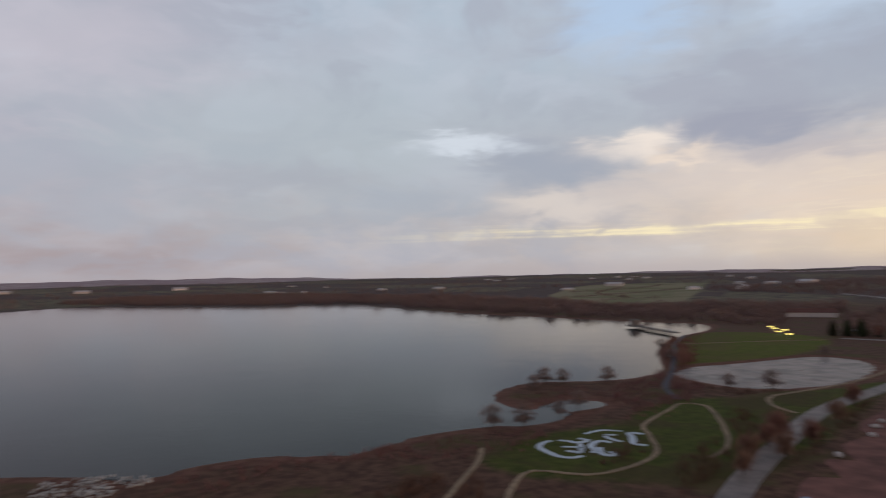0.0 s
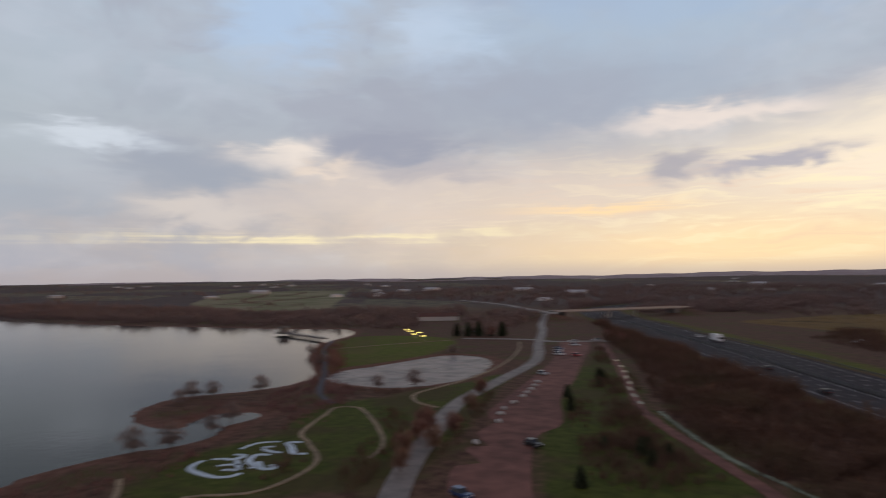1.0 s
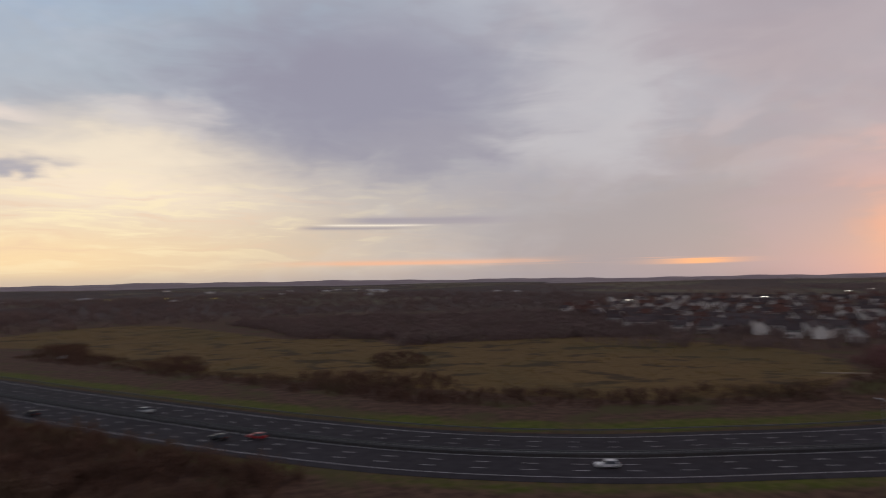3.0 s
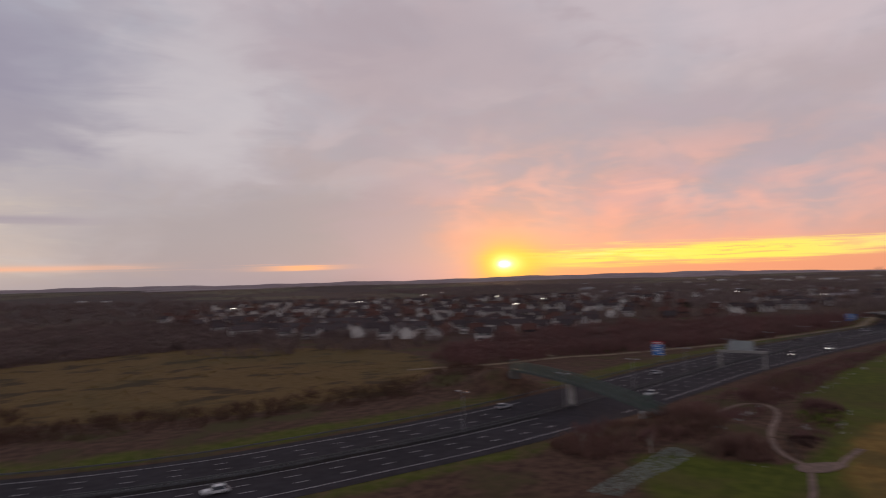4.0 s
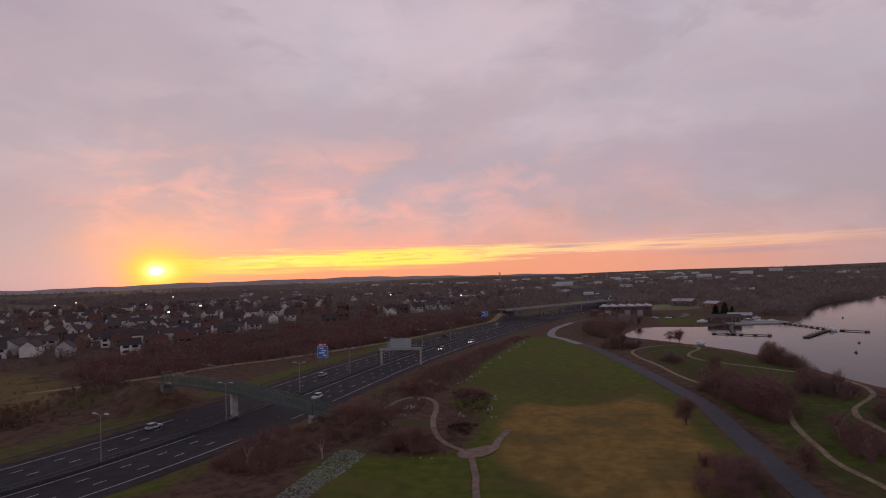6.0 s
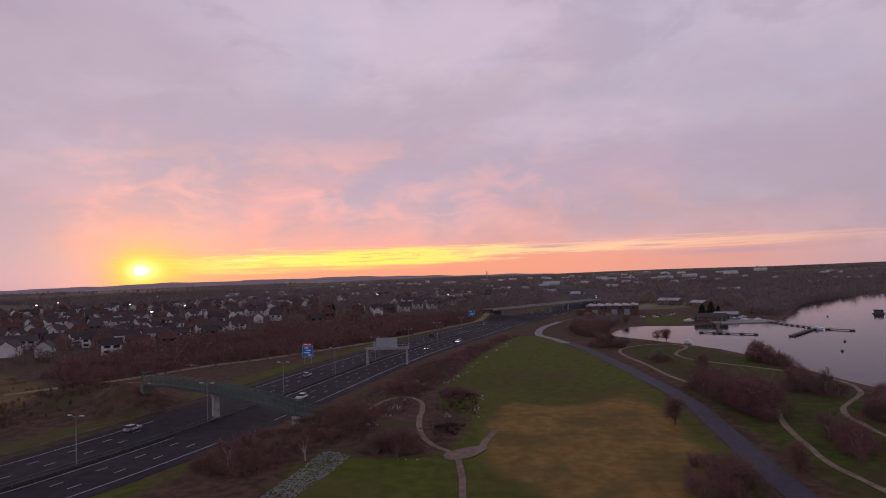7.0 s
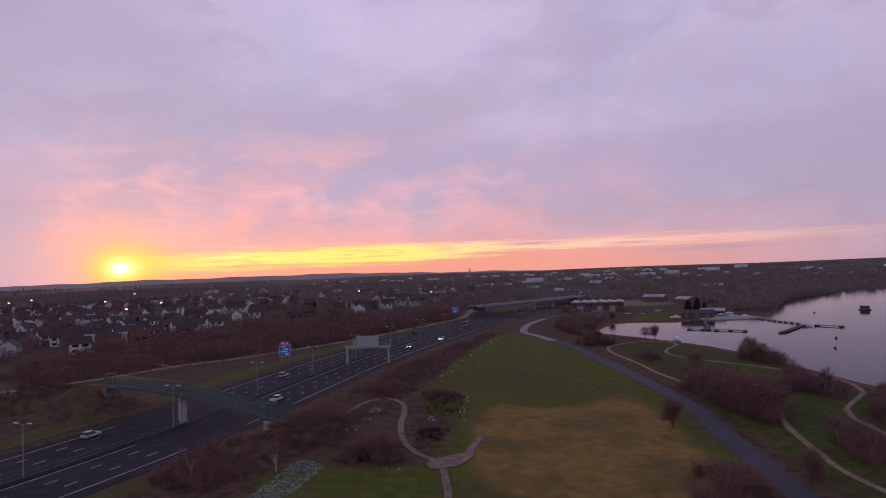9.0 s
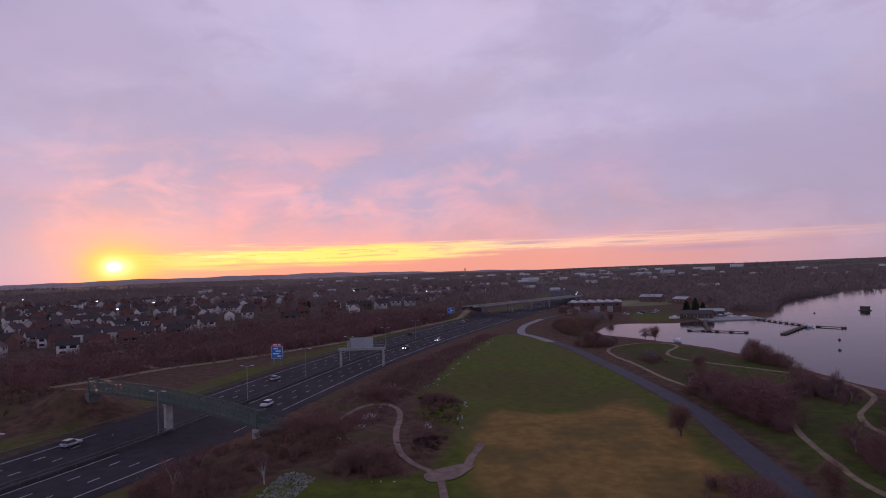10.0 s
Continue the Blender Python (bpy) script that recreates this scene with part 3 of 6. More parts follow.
def build_hills():
    """Rolling hills closing the plain all round, two ranges deep."""
    az = np.arange(0, 360, 0.25)
    rows = ((2500, -3.0, 0.0), (3000, 2.0, 0.05), (3400, 4.0, 0.42), (3650, 3.0, 0.34), (4100, 3.0, 0.72), (4500, 4.0, 1.0), (4850, 2.0, 0.8), (4900, -40, 0.0))
    high = hill_height(np.where(az < 100, az + 360, az))
    wave = hill_height((az * 1.7 + 60) % 230 + 140)
    vs = []
    for i, (r, base, f) in enumerate(rows):
        h = base + f * (high if i not in (2, 3) else 0.5 * high + 0.5 * wave)
        vs += [(r * math.cos(radians(q)), r * math.sin(radians(q)), float(z)) for q, z in zip(az, h)]
    n = len(az)
    fs = [(i * n + j, i * n + (j + 1) % n, (i + 1) * n + (j + 1) % n, (i + 1) * n + j) for i in range(len(rows) - 1) for j in range(n)]
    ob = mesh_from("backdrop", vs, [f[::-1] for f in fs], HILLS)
    tagged(ob, "low hills along the horizon, distance haze in their colour", "hills", kind="structure")


build_ground()
build_hills()
tagged(sheet("lake_water", LAKE, -0.30, WATER, 3.0), "calm grey lake water mirroring the dusk sky", "water", kind="structure")
tagged(sheet("pond_water", POND, -0.30, POND_WATER, 3.0), "small shallow pond mirroring the pale sky", "water", kind="structure")


# ---- motorway ----
def dashes(line, off, start, pitch, length, wide, z):
    nrm, s = offsets(line)
    vs, fs = [], []
    d = start
    while d + length < s[-1]:
        ends = []
        for q in (d, d + length):
            c = np.array([np.interp(q, s, line[:, 0]), np.interp(q, s, line[:, 1])])
            m = np.array([np.interp(q, s, nrm[:, 0]), np.interp(q, s, nrm[:, 1])])
            ends.append((c + m * (off - wide / 2), c + m * (off + wide / 2)))
        (a, b), (c, e) = ends
        n = len(vs)
        vs += [(*p, z + float(rise(p[0], p[1]))) for p in (a, c, e, b)]
        fs.append((n, n + 1, n + 2, n + 3))
        d += pitch
    return vs, fs


motorway = tagged(ribbon("motorway", MOTORWAY, -19.0, 19.0, 0.06, ASPHALT), "dark asphalt motorway with three lanes each way", "road", kind="structure")
for off in (-15.6, -2.3, 2.3, 15.6):
    tagged(ribbon("edge_line", MOTORWAY, off - 0.12, off + 0.12, 0.075, WHITE_LINE, motorway, 0.01), kind="structure")
for off in (-11.2, -6.8, 6.8, 11.2):
    vs, fs = dashes(MOTORWAY, off, 2.0, 9.2, 2.6, 0.26, 0.078)
    tagged(mesh_from("lane_mark", vs, fs, WHITE_LINE, motorway), kind="stuff")
ribbon("median", MOTORWAY, -2.0, 2.0, 0.09, MEDIAN, motorway, 0.03)

# safety barriers along the median: two rails on posts
def barrier(line, off):
    nrm, s = offsets(line)
    keep = line[(np.hypot(line[:, 0], line[:, 1]) < 520)]
    vs, fs = [], []
    nrm, s = offsets(keep)
    a = keep + nrm * off
    for lo, hi in ((0.45, 0.78),):
        n0 = len(vs)
        for p, m in zip(a, nrm):
            q0, q1 = p - m * 0.08, p + m * 0.08
            vs += [(*q0, lo), (*q0, hi), (*q1, hi), (*q1, lo)]
        for i in range(len(a) - 1):
            b = n0 + 4 * i
            for j in range(4):
                fs.append((b + j, b + (j + 1) % 4, b + 4 + (j + 1) % 4, b + 4 + j))
    for i in range(0, len(a)):
        p = a[i]
        n0 = len(vs)
        for dx, dy in ((-.06, -.06), (.06, -.06), (.06, .06), (-.06, .06)):
            vs += [(p[0] + dx, p[1] + dy, 0.05), (p[0] + dx, p[1] + dy, 0.6)]
        for j in range(4):
            fs.append((n0 + 2 * j, n0 + (2 * j + 2) % 8, n0 + (2 * j + 3) % 8, n0 + 2 * j + 1))
    ob = mesh_from("crash_barrier", vs, fs, DARK_STEEL)
    return tagged(ob, "galvanised steel crash barrier along the motorway", "barrier", kind="structure")


for off in (-0.9, 0.9, 21.0):
    barrier(MOTORWAY, off)

# ---- roads and paths ----
ACCESS = smooth([(52, -18), (80, -45), (101, -75), (118, -108), (135, -146), (145, -186), (156, -232), (169, -264), (188, -302), (224, -380), (259, -451), (290, -540), (330, -620)], 4)
tagged(ribbon("access_road", ACCESS, -2.5, 2.5, 0.10, ROAD_GREY), "worn grey access road through the park", "road", kind="structure")
tagged(ribbon("side_road", smooth([(240, -312), (205, -322), (186, -318), (168, -330), (140, -345)], 4), -2.6, 2.6, 0.09, ROAD_GREY), "grey side road at the car park", "road", kind="structure")
tagged(sheet("car_park", smooth([(184, -320), (172, -326), (158, -296), (141.8, -250), (124.7, -203), (113.9, -168), (99, -136), (97.8, -120), (82, -87), (72, -74), (60, -62), (66, -50), (86, -70), (96.5, -83.6), (100.7, -92.7), (97.7, -96.6), (104.7, -102.5), (106, -106.3), (103, -108.8), (111, -116.6), (114, -131), (121, -138), (137, -193), (152.5, -242.5), (170, -290)], 4, True), 0.08, RED_GRAVEL, 0.0),
       "reddish gravel car park beside the access road", "car park", kind="structure")
for name, pts, half, mat, label in (
        ("red_path", [(20, -62), (48, -104), (64, -126), (86, -158), (102, -192), (120, -233), (147, -291), (160, -318)], 1.4, RED_GRAVEL, "red gravel path beside the thicket"),
        ("lake_path", [(110, -22), (125, -36), (138, -48), (147, -54)], 0.6, GRAVEL, "pale gravel path down to the lake"),
        ("loop_path", [(112, -38), (122, -46), (128, -54), (121, -61), (121, -71), (126, -82), (139, -92), (146, -97), (157, -117), (160, -123), (154, -126), (133, -109), (122, -97), (118, -88)], 0.55, GRAVEL, "winding sandy path round the grass"),
        ("cycle_path", [(136, -137), (146, -141), (154, -151), (155, -163), (157, -192), (168, -233), (185, -275), (203, -309)], 0.6, GRAVEL, "sandy path round the pond"),
        ("lawn_path", [(272, -222), (268, -235), (253, -274), (240, -300)], 0.6, GRAVEL, "thin pale path across the grass"),
        ("tarmac_path", [(-480, 85), (-440, 62), (-395, 46), (-352, 39), (-330, 43), (-290, 50), (-255, 53), (-166, 56), (-128, 53), (-102, 50), (-60, 46), (0, 40)], 2.3, TARMAC, "blue-grey tarmac drive across the meadow"),
        ("meadow_path", [(-184, 65), (-203, 63.4), (-229, 63.2), (-252, 62), (-268, 63.5), (-279, 68.7), (-287, 78), (-289, 86), (-285.5, 91), (-279, 93.6), (-271, 91.5), (-259.6, 84.5), (-249, 81), (-236.5, 82), (-223, 88.6), (-212, 95), (-202.6, 99.8),
                         (-194, 103), (-185, 105.6), (-175.5, 105.6), (-166.5, 103), (-160, 99.6), (-149.5, 90.6), (-144, 86.6), (-136, 83.2), (-129, 82.2), (-115, 81), (-80, 86), (-30, 80)], 0.65, GRAVEL, "winding sandy path through grass above the shore"),
        ("grass_path", [(-150, 74), (-139.5, 70), (-127.5, 66.2), (-113.4, 63.2), (-102.7, 61.2), (-96, 61), (-80, 62), (-40, 66)], 0.6, GRAVEL, "sandy path across wet grass"),
        ("dirt_path", [(-138, -36), (-150, -31.5), (-158.5, -25.7), (-166.6, -23.8), (-173.5, -21.3), (-175.5, -17.2), (-170.5, -13.4), (-160.3, -11.4), (-147, -11.2), (-136, -10.6), (-125, -8.6), (-118.5, -5.6), (-113.5, -2.6), (-102.3, -1.1), (-60, 0)], 0.6, DIRT, "trodden dirt path up to the footbridge"),
        ("worn_path", [(-112, -2.5), (-114.6, 0.3), (-117, 2.5), (-123, 3.8), (-132, 6.2)], 0.8, DIRT, "bare trodden earth at the path's fork"),
        ("dam_path", [(300, -268), (270, -231), (243, -204), (220, -180), (202, -161), (181, -138), (165, -127)], 0.9, TARMAC, "grey path along the dam between lake and pond"),
        ("rail_track", [(-200, -150), (-230, -124), (-259, -108), (-278, -90), (-309, -69), (-351, -44), (-428, -10), (-518, 31)], 2.2, GRAVEL, "pale ballast track beyond the motorway"),
        ("village_track", [(-262, -112), (-285, -133), (-335, -160), (-377, -182), (-420, -205)], 1.5, GRAVEL, "pale track climbing to the village")):
    line = smooth(pts, 3)
    tagged(ribbon(name, line, -half, half, 0.11, mat, ragged=half * 0.12 if half < 2 else 0.04), label, "path", kind="structure")

tagged(ribbon("frosted_verge", smooth([(84, -162), (74.5, -146.5), (59.5, -124.6), (46, -110), (35, -98), (20, -82)], 2.0), -0.5, 0.6, 0.105, plain("pale_verge_grass", (0.185, 0.205, 0.145), 0.95, 0.4, 0.5), ragged=0.16), "pale frosted grass strip beside the red path", "verge", kind="structure")
tagged(sheet("bare_earth", smooth([(-109.5, -3.4), (-113.5, -4.4), (-116.5, -2.0), (-119, 2.2), (-117.5, 4.0), (-114, 2.6), (-110.5, 0.4)], 0.8, True), 0.128, DIRT, 0.0), "bare trodden earth where the paths meet", "path", kind="structure")

# the pale concrete end of the drive
tagged(ribbon("drive_end", smooth([(-440, 62), (-395, 46), (-352, 39), (-330, 43), (-305, 47)], 3), -2.0, 2.0, 0.125, plain("pale_concrete", (0.26, 0.24, 0.23), 0.85)), "pale concrete end of the drive", "path", kind="structure")


# ---- bridges, gantry, signs, lamps ----
GREEN_STEEL = plain("green_painted_steel", (0.075, 0.115, 0.095), 0.55, 0.2, 1.5)
CONCRETE = plain("weathered_concrete", (0.33, 0.31, 0.29), 0.85, 0.22, 0.8)
DARK_CONCRETE = plain("dark_concrete", (0.15, 0.14, 0.13), 0.9, 0.2, 0.8)
FENCE_WIRE = plain("dull_green_mesh", (0.115, 0.135, 0.120), 0.6, 0.2, 2.0)


def bar(bm, a, b, w, h=None):
    """A square bar from a to b."""
    a, b = Vector(a), Vector(b)
    d = b - a
    q = d.to_track_quat("X", "Z").to_matrix().to_4x4()
    h = h or w
    box(bm, 0, d.length, -w / 2, w / 2, -h / 2, h / 2, Matrix.Translation(a) @ q)


def sweep(points, w, h):
    """One bent beam along points in the x-z plane."""
    bm = bmesh.new()
    rings = [[bm.verts.new((x, y + sy * w / 2, z + sz * h / 2)) for sy, sz in ((-1, -1), (1, -1), (1, 1), (-1, 1))] for x, y, z in points]
    for p, q in zip(rings, rings[1:]):
        for i in range(4):
            bm.faces.new((p[i], p[(i + 1) % 4], q[(i + 1) % 4], q[i]))
    bm.faces.new(rings[0])
    bm.faces.new(rings[-1][::-1])
    bmesh.ops.recalc_face_normals(bm, faces=bm.faces)
    return bm


def footbridge():
    a, b = Vector((-170.5, -88.5, 0)), Vector((-136.5, -37.5, 0))
    span = (b - a).length
    turn = math.degrees(math.atan2(b.y - a.y, b.x - a.x))
    top = thing("footbridge", "green steel footbridge with arched mesh sides over the motorway", "bridge", at=pose(a.x, a.y, 0, 0, 0, turn))

    def deck(u):
        return 6.7 - 2.8 * u + 1.15 * math.sin(math.pi * u)
    n = 28
    part("deck", sweep([(i / n * span, 0, deck(i / n)) for i in range(n + 1)], 2.6, 0.5), DARK_STEEL, top, "dark underside beam")
    for side in (-1.3, 1.3):
        for dz, w in ((0.35, 0.16), (1.3, 0.10), (2.55, 0.14)):
            rail = part("side_rail", sweep([(i / n * span, side, deck(i / n) + dz) for i in range(n + 1)], w, w), GREEN_STEEL, top)
        bm = bmesh.new()
        for i in range(n * 12):
            u = (i + 0.5) / (n * 12)
            bar(bm, (u * span, side, deck(u) + 0.25), (u * span, side, deck(u) + 2.55), 0.035)
        for j in range(1, 12):
            for i in range(n):
                u0, u1 = i / n, (i + 1) / n
                bar(bm, (u0 * span, side, deck(u0) + 0.3 + j * 0.19), (u1 * span, side, deck(u1) + 0.3 + j * 0.19), 0.03)
        part("mesh_infill", bm, FENCE_WIRE, rail, "dull green wire mesh")
        for i in range(n + 1):
            u = i / n
            bm = bmesh.new()
            bar(bm, (u * span, side * 1.02, deck(u) - 0.1), (u * span, side * 1.02, deck(u) + 2.65), 0.14)
            part("post", bm, GREEN_STEEL, top)
    for u, h in ((0.0, 3.2), (1.0, 3.2)):
        bm = bmesh.new()
        x = u * span
        for side in (-1.3, 1.3):
            bar(bm, (x, side, deck(u) - 0.2), (x, side, deck(u) + h), 0.3)
        bar(bm, (x, -1.4, deck(u) + h), (x, 1.4, deck(u) + h), 0.3)
        bar(bm, (x, -1.3, deck(u) + 1.4), (x, 1.3, deck(u) + 1.4), 0.06)
        part("end_frame", bm, GREEN_STEEL, top, "taller green portal frame")
    bm = boxes((span / 2 - 0.45, span / 2 + 0.45, -0.85, 0.85, -0.3, deck(0.5) - 0.2), (span / 2 - 0.6, span / 2 + 0.6, -1.15, 1.15, deck(0.5) - 0.55, deck(0.5) - 0.2), (span / 2 - 0.8, span / 2 + 0.8, -1.2, 1.2, -0.2, 0.35))
    part("pier", bm, CONCRETE, top, "pale concrete pier in the median")
    for x0, x1 in ((-1.0, 0.8), (span - 0.8, span + 2.0)):
        bm = bmesh.new()
        box(bm, x0, x1, -1.7, 1.7, -0.5, deck(0.0 if x0 < 5 else 1.0) - 0.3)
        part("abutment", bm, DARK_CONCRETE if x0 < 5 else CONCRETE, top)
    # ramp with plain railings at the near end
    bm = bmesh.new()
    bar(bm, (span, 0, 4.0), (span + 5.5, 0, 3.6), 2.6, 0.3)
    part("ramp", bm, DARK_STEEL, top)
    for side in (-1.3, 1.3):
        bm = bmesh.new()
        for dz in (0.3, 1.3, 2.0):
            bar(bm, (span, side, 4.1 + dz), (span + 5.5, side, 3.7 + dz), 0.09)
        for i in range(23):
            x = i * 0.25
            z = 4.1 - x * 0.4 / 5.5
            bar(bm, (span + x, side, z + 0.1), (span + x, side, z + 2.0), 0.04)
        part("ramp_rail", bm, GREEN_STEEL, top)


footbridge()


def overbridge(name, a, b, deck_z, piers, label):
    a, b = Vector((*a, 0)), Vector((*b, 0))
    span = (b - a).length
    top = thing(name, label, "bridge", at=pose(a.x, a.y, 0, 0, 0, math.degrees(math.atan2(b.y - a.y, b.x - a.x))))
    bm = boxes((0, span, -5, 5, deck_z - 1.1, deck_z - 0.3))
    part("girder", bm, DARK_CONCRETE, top)
    part("roadway", boxes((-12, span + 12, -4.6, 4.6, deck_z - 0.3, deck_z)), ASPHALT, top)
    for s in (-5, 5):
        part("parapet", boxes((-12, span + 12, s - 0.2, s + 0.2, deck_z - 0.4, deck_z + 0.7)), CONCRETE, top)
    for x in piers:
        for s in (-2.6, 2.6):
            bm = bmesh.new()
            bmesh.ops.create_cone(bm, segments=12, radius1=0.6, radius2=0.6, depth=deck_z - 1.2, cap_ends=True, matrix=Matrix.Translation((x * span, s, (deck_z - 1.6) / 2)))
            part("column", bm, CONCRETE, top)
    for x in (-3, span - 2):
        part("abutment", boxes((x, x + 5, -5.2, 5.2, -0.5, deck_z - 0.3)), DARK_CONCRETE, top)


overbridge("road_bridge", (258, -490), (198, -578), 6.6, (0.38, 0.62), "grey concrete road bridge crossing the motorway")
overbridge("flyover", (-500, 24), (-604, 112), 6.8, (0.3, 0.5, 0.7), "pale concrete flyover with columns over the motorway")
tagged(ribbon("bridge_road", smooth([(256, -486), (272, -506), (300, -548), (362, -616), (430, -690), (560, -800)], 6), -4.0, 4.0, 1.6, ROAD_GREY, thick=3.0), "raised grey road leading to the bridge", "road", kind="structure")


def gantry():
    top = thing("sign_gantry", "concrete-grey motorway sign gantry with ribbed sign backs", "gantry", at=pose(-248, -38.5, 0, 0, 0, 86.5))
    wide = 15.6
    for x in (0, wide):
        for dy in (-1.1, 1.1):
            bm = bmesh.new()
            bar(bm, (x, dy, 0), (x, dy * 0.25, 6.2), 0.55)
            part("leg", bm, CONCRETE, top)
    part("beam", boxes((-0.7, wide + 0.7, -0.75, 0.75, 5.9, 6.8)), CONCRETE, top)
    panel = part("sign_panel", boxes((3.6, 11.9, 0.35, 0.5, 6.7, 10.4)), plain("sign_back_grey", (0.34, 0.36, 0.36), 0.5, 0.12, 1.5), top, "grey ribbed back of a large sign")
    for i in range(11):
        part("rib", boxes((3.7 + i * 0.8, 3.82 + i * 0.8, 0.5, 0.68, 6.6, 10.5)), STEEL, panel)
    for z in (7.6, 8.8, 10.0):
        part("rail", boxes((3.6, 11.9, 0.66, 0.78, z, z + 0.12)), STEEL, panel)
    small = part("sign_panel", boxes((2.2, 3.4, 0.35, 0.5, 6.7, 9.0)), STEEL, top)
    part("guard_rail", boxes((-0.6, wide + 0.6, -0.8, -0.72, 7.7, 7.8), (-0.6, -0.5, -0.8, -0.72, 6.8, 7.7), (wide + 0.5, wide + 0.6, -0.8, -0.72, 6.8, 7.7)), STEEL, top)


gantry()

BLUE_SIGN, RED_SIGN = plain("blue_sign_sheet", (0.03, 0.17, 0.50), 0.35, 0.06, 1.0), plain("red_sign_sheet", (0.48, 0.03, 0.05), 0.35, 0.06, 1.0)
SIGN_WHITE = plain("white_sign_sheet", (0.75, 0.75, 0.76), 0.4, 0.05, 1.0)


def road_sign(m, wide, low, high, head):
    top = thing("road_sign", "blue motorway sign with a red header on two posts" if head else "small blue motorway sign on two posts", "road sign", at=m)
    for x in (-wide * 0.32, wide * 0.32):
        part("post", boxes((x - 0.09, x + 0.09, 0.12, 0.30, -0.2, high - 0.3)), STEEL, top)
    split = high - (high - low) * 0.24 if head else high
    face = part("sign_face", boxes((-wide / 2, wide / 2, 0, 0.1, low, split)), BLUE_SIGN, top)
    part("sign_border", boxes((-wide / 2 - 0.09, wide / 2 + 0.09, 0.02, 0.12, low - 0.09, split + 0.09)), SIGN_WHITE, top)
    if head:
        red = part("header", boxes((-wide / 2, wide / 2, 0, 0.1, split + 0.1, high)), RED_SIGN, top, "red header strip")
        part("bar_text", boxes((-wide * 0.36, wide * 0.02, -0.012, 0, split + 0.45, high - 0.45), (wide * 0.12, wide * 0.34, -0.012, 0, split + 0.45, high - 0.45)), SIGN_WHITE, red)
    h = split - low
    for i, (x0, x1) in enumerate(((-0.30, 0.10), (-0.12, 0.34), (-0.36, 0.22), (0.02, 0.36))):
        z = split - h * (0.16 + 0.22 * i)
        part("bar_text", boxes((wide * x0, wide * x1, -0.012, 0, z - h * 0.05, z + h * 0.05)), SIGN_WHITE, face)


road_sign(pose(-257, -64, 0, 0, 0, 80), 4.4, 2.9, 8.6, True)
road_sign(pose(-486, 4, 0, 0, 0, 70), 5.0, 2.0, 7.0, False)

LAMP_HEAD = plain("lamp_head_grey", (0.55, 0.56, 0.58), 0.4, 0.1, 1.0)


def lamp_post():
    top = thing("street_lamp", "tall grey twin-arm lamp post in the motorway median", "street lamp", "median lamps")
    bm = bmesh.new()
    bmesh.ops.create_cone(bm, segments=10, radius1=0.13, radius2=0.07, depth=9.4, cap_ends=True, matrix=Matrix.Translation((0, 0, 4.7)))
    part("pole", bm, STEEL, top)
    for s in (-1, 1):
        bm = bmesh.new()
        bar(bm, (0, 0, 9.3), (0, s * 1.3, 9.6), 0.09)
        arm = part("arm", bm, STEEL, top)
        bm = bmesh.new()
        box(bm, -0.2, 0.2, s * 1.6 - 0.5, s * 1.6 + 0.5, 9.52, 9.72)
        bmesh.ops.bevel(bm, geom=bm.edges[:], offset=0.06, segments=2, affect="EDGES")
        part("lamp_head", bm, LAMP_HEAD, arm)
    return top


first = lamp_post()
nrm, run = offsets(MOTORWAY)
near = run[np.argmin(np.hypot(MOTORWAY[:, 0] + 113, MOTORWAY[:, 1] + 74))]
for i in range(9):
    d = near + i * 38.5
    p = [np.interp(d, run, MOTORWAY[:, j]) for j in (0, 1)]
    t = [np.interp(d, run, nrm[:, j]) for j in (0, 1)]
    m = pose(p[0], p[1], 0.05, 0, 0, math.degrees(math.atan2(t[1], t[0])) - 90)
    if i == 0:
        first.matrix_basis = m
    else:
        copy_thing(first, m)

# ---- vegetation ----
def twig_material(name, a, b, c):
    m, k = material(name)
    rnd = k.node("ShaderNodeNewGeometry", 8)
    at = place(k)
    col = k.mix(rnd, a, b)
    col = k.mix(k.mul(k.step(k.noise(at, 0.05, 3), 0.48, 0.66), 0.7), col, c)
    finish(k, col, 0.9, None, 0, 0, 0.1)
    return m


TWIG = twig_material("bare_twigs", (0.150, 0.080, 0.068), (0.270, 0.150, 0.118), (0.200, 0.140, 0.094))
BROWN_TWIG = twig_material("dark_brown_twigs", (0.090, 0.052, 0.038), (0.170, 0.098, 0.070), (0.120, 0.086, 0.052))
RED_TWIG = twig_material("red_brown_twigs", (0.158, 0.080, 0.076), (0.265, 0.138, 0.124), (0.180, 0.110, 0.096))
# lighter mauve twigs: haze over the western woods, put into the colour
HAZE_TWIG = twig_material("hazed_bare_wood", (0.185, 0.132, 0.124), (0.300, 0.220, 0.205), (0.250, 0.195, 0.165))
FAR_TWIG = twig_material("far_bare_wood", (0.145, 0.102, 0.094), (0.25, 0.175, 0.158), (0.20, 0.155, 0.132))
NEEDLE = twig_material("dark_needles", (0.035, 0.045, 0.024), (0.075, 0.085, 0.045), (0.06, 0.055, 0.032))
REED = twig_material("dry_tussock", (0.16, 0.105, 0.040), (0.26, 0.175, 0.070), (0.17, 0.13, 0.045))
GREY_TWIG = twig_material("grey_twigs", (0.150, 0.118, 0.108), (0.250, 0.200, 0.182), (0.200, 0.160, 0.136))
HEATHER = twig_material("dark_heather", (0.040, 0.021, 0.019), (0.085, 0.045, 0.038), (0.060, 0.034, 0.026))
BARK = plain("grey_brown_bark", (0.075, 0.055, 0.043), 0.9, 0.3, 2.0)
BIRCH = plain("pale_birch_bark", (0.30, 0.26, 0.22), 0.85, 0.3, 2.0)


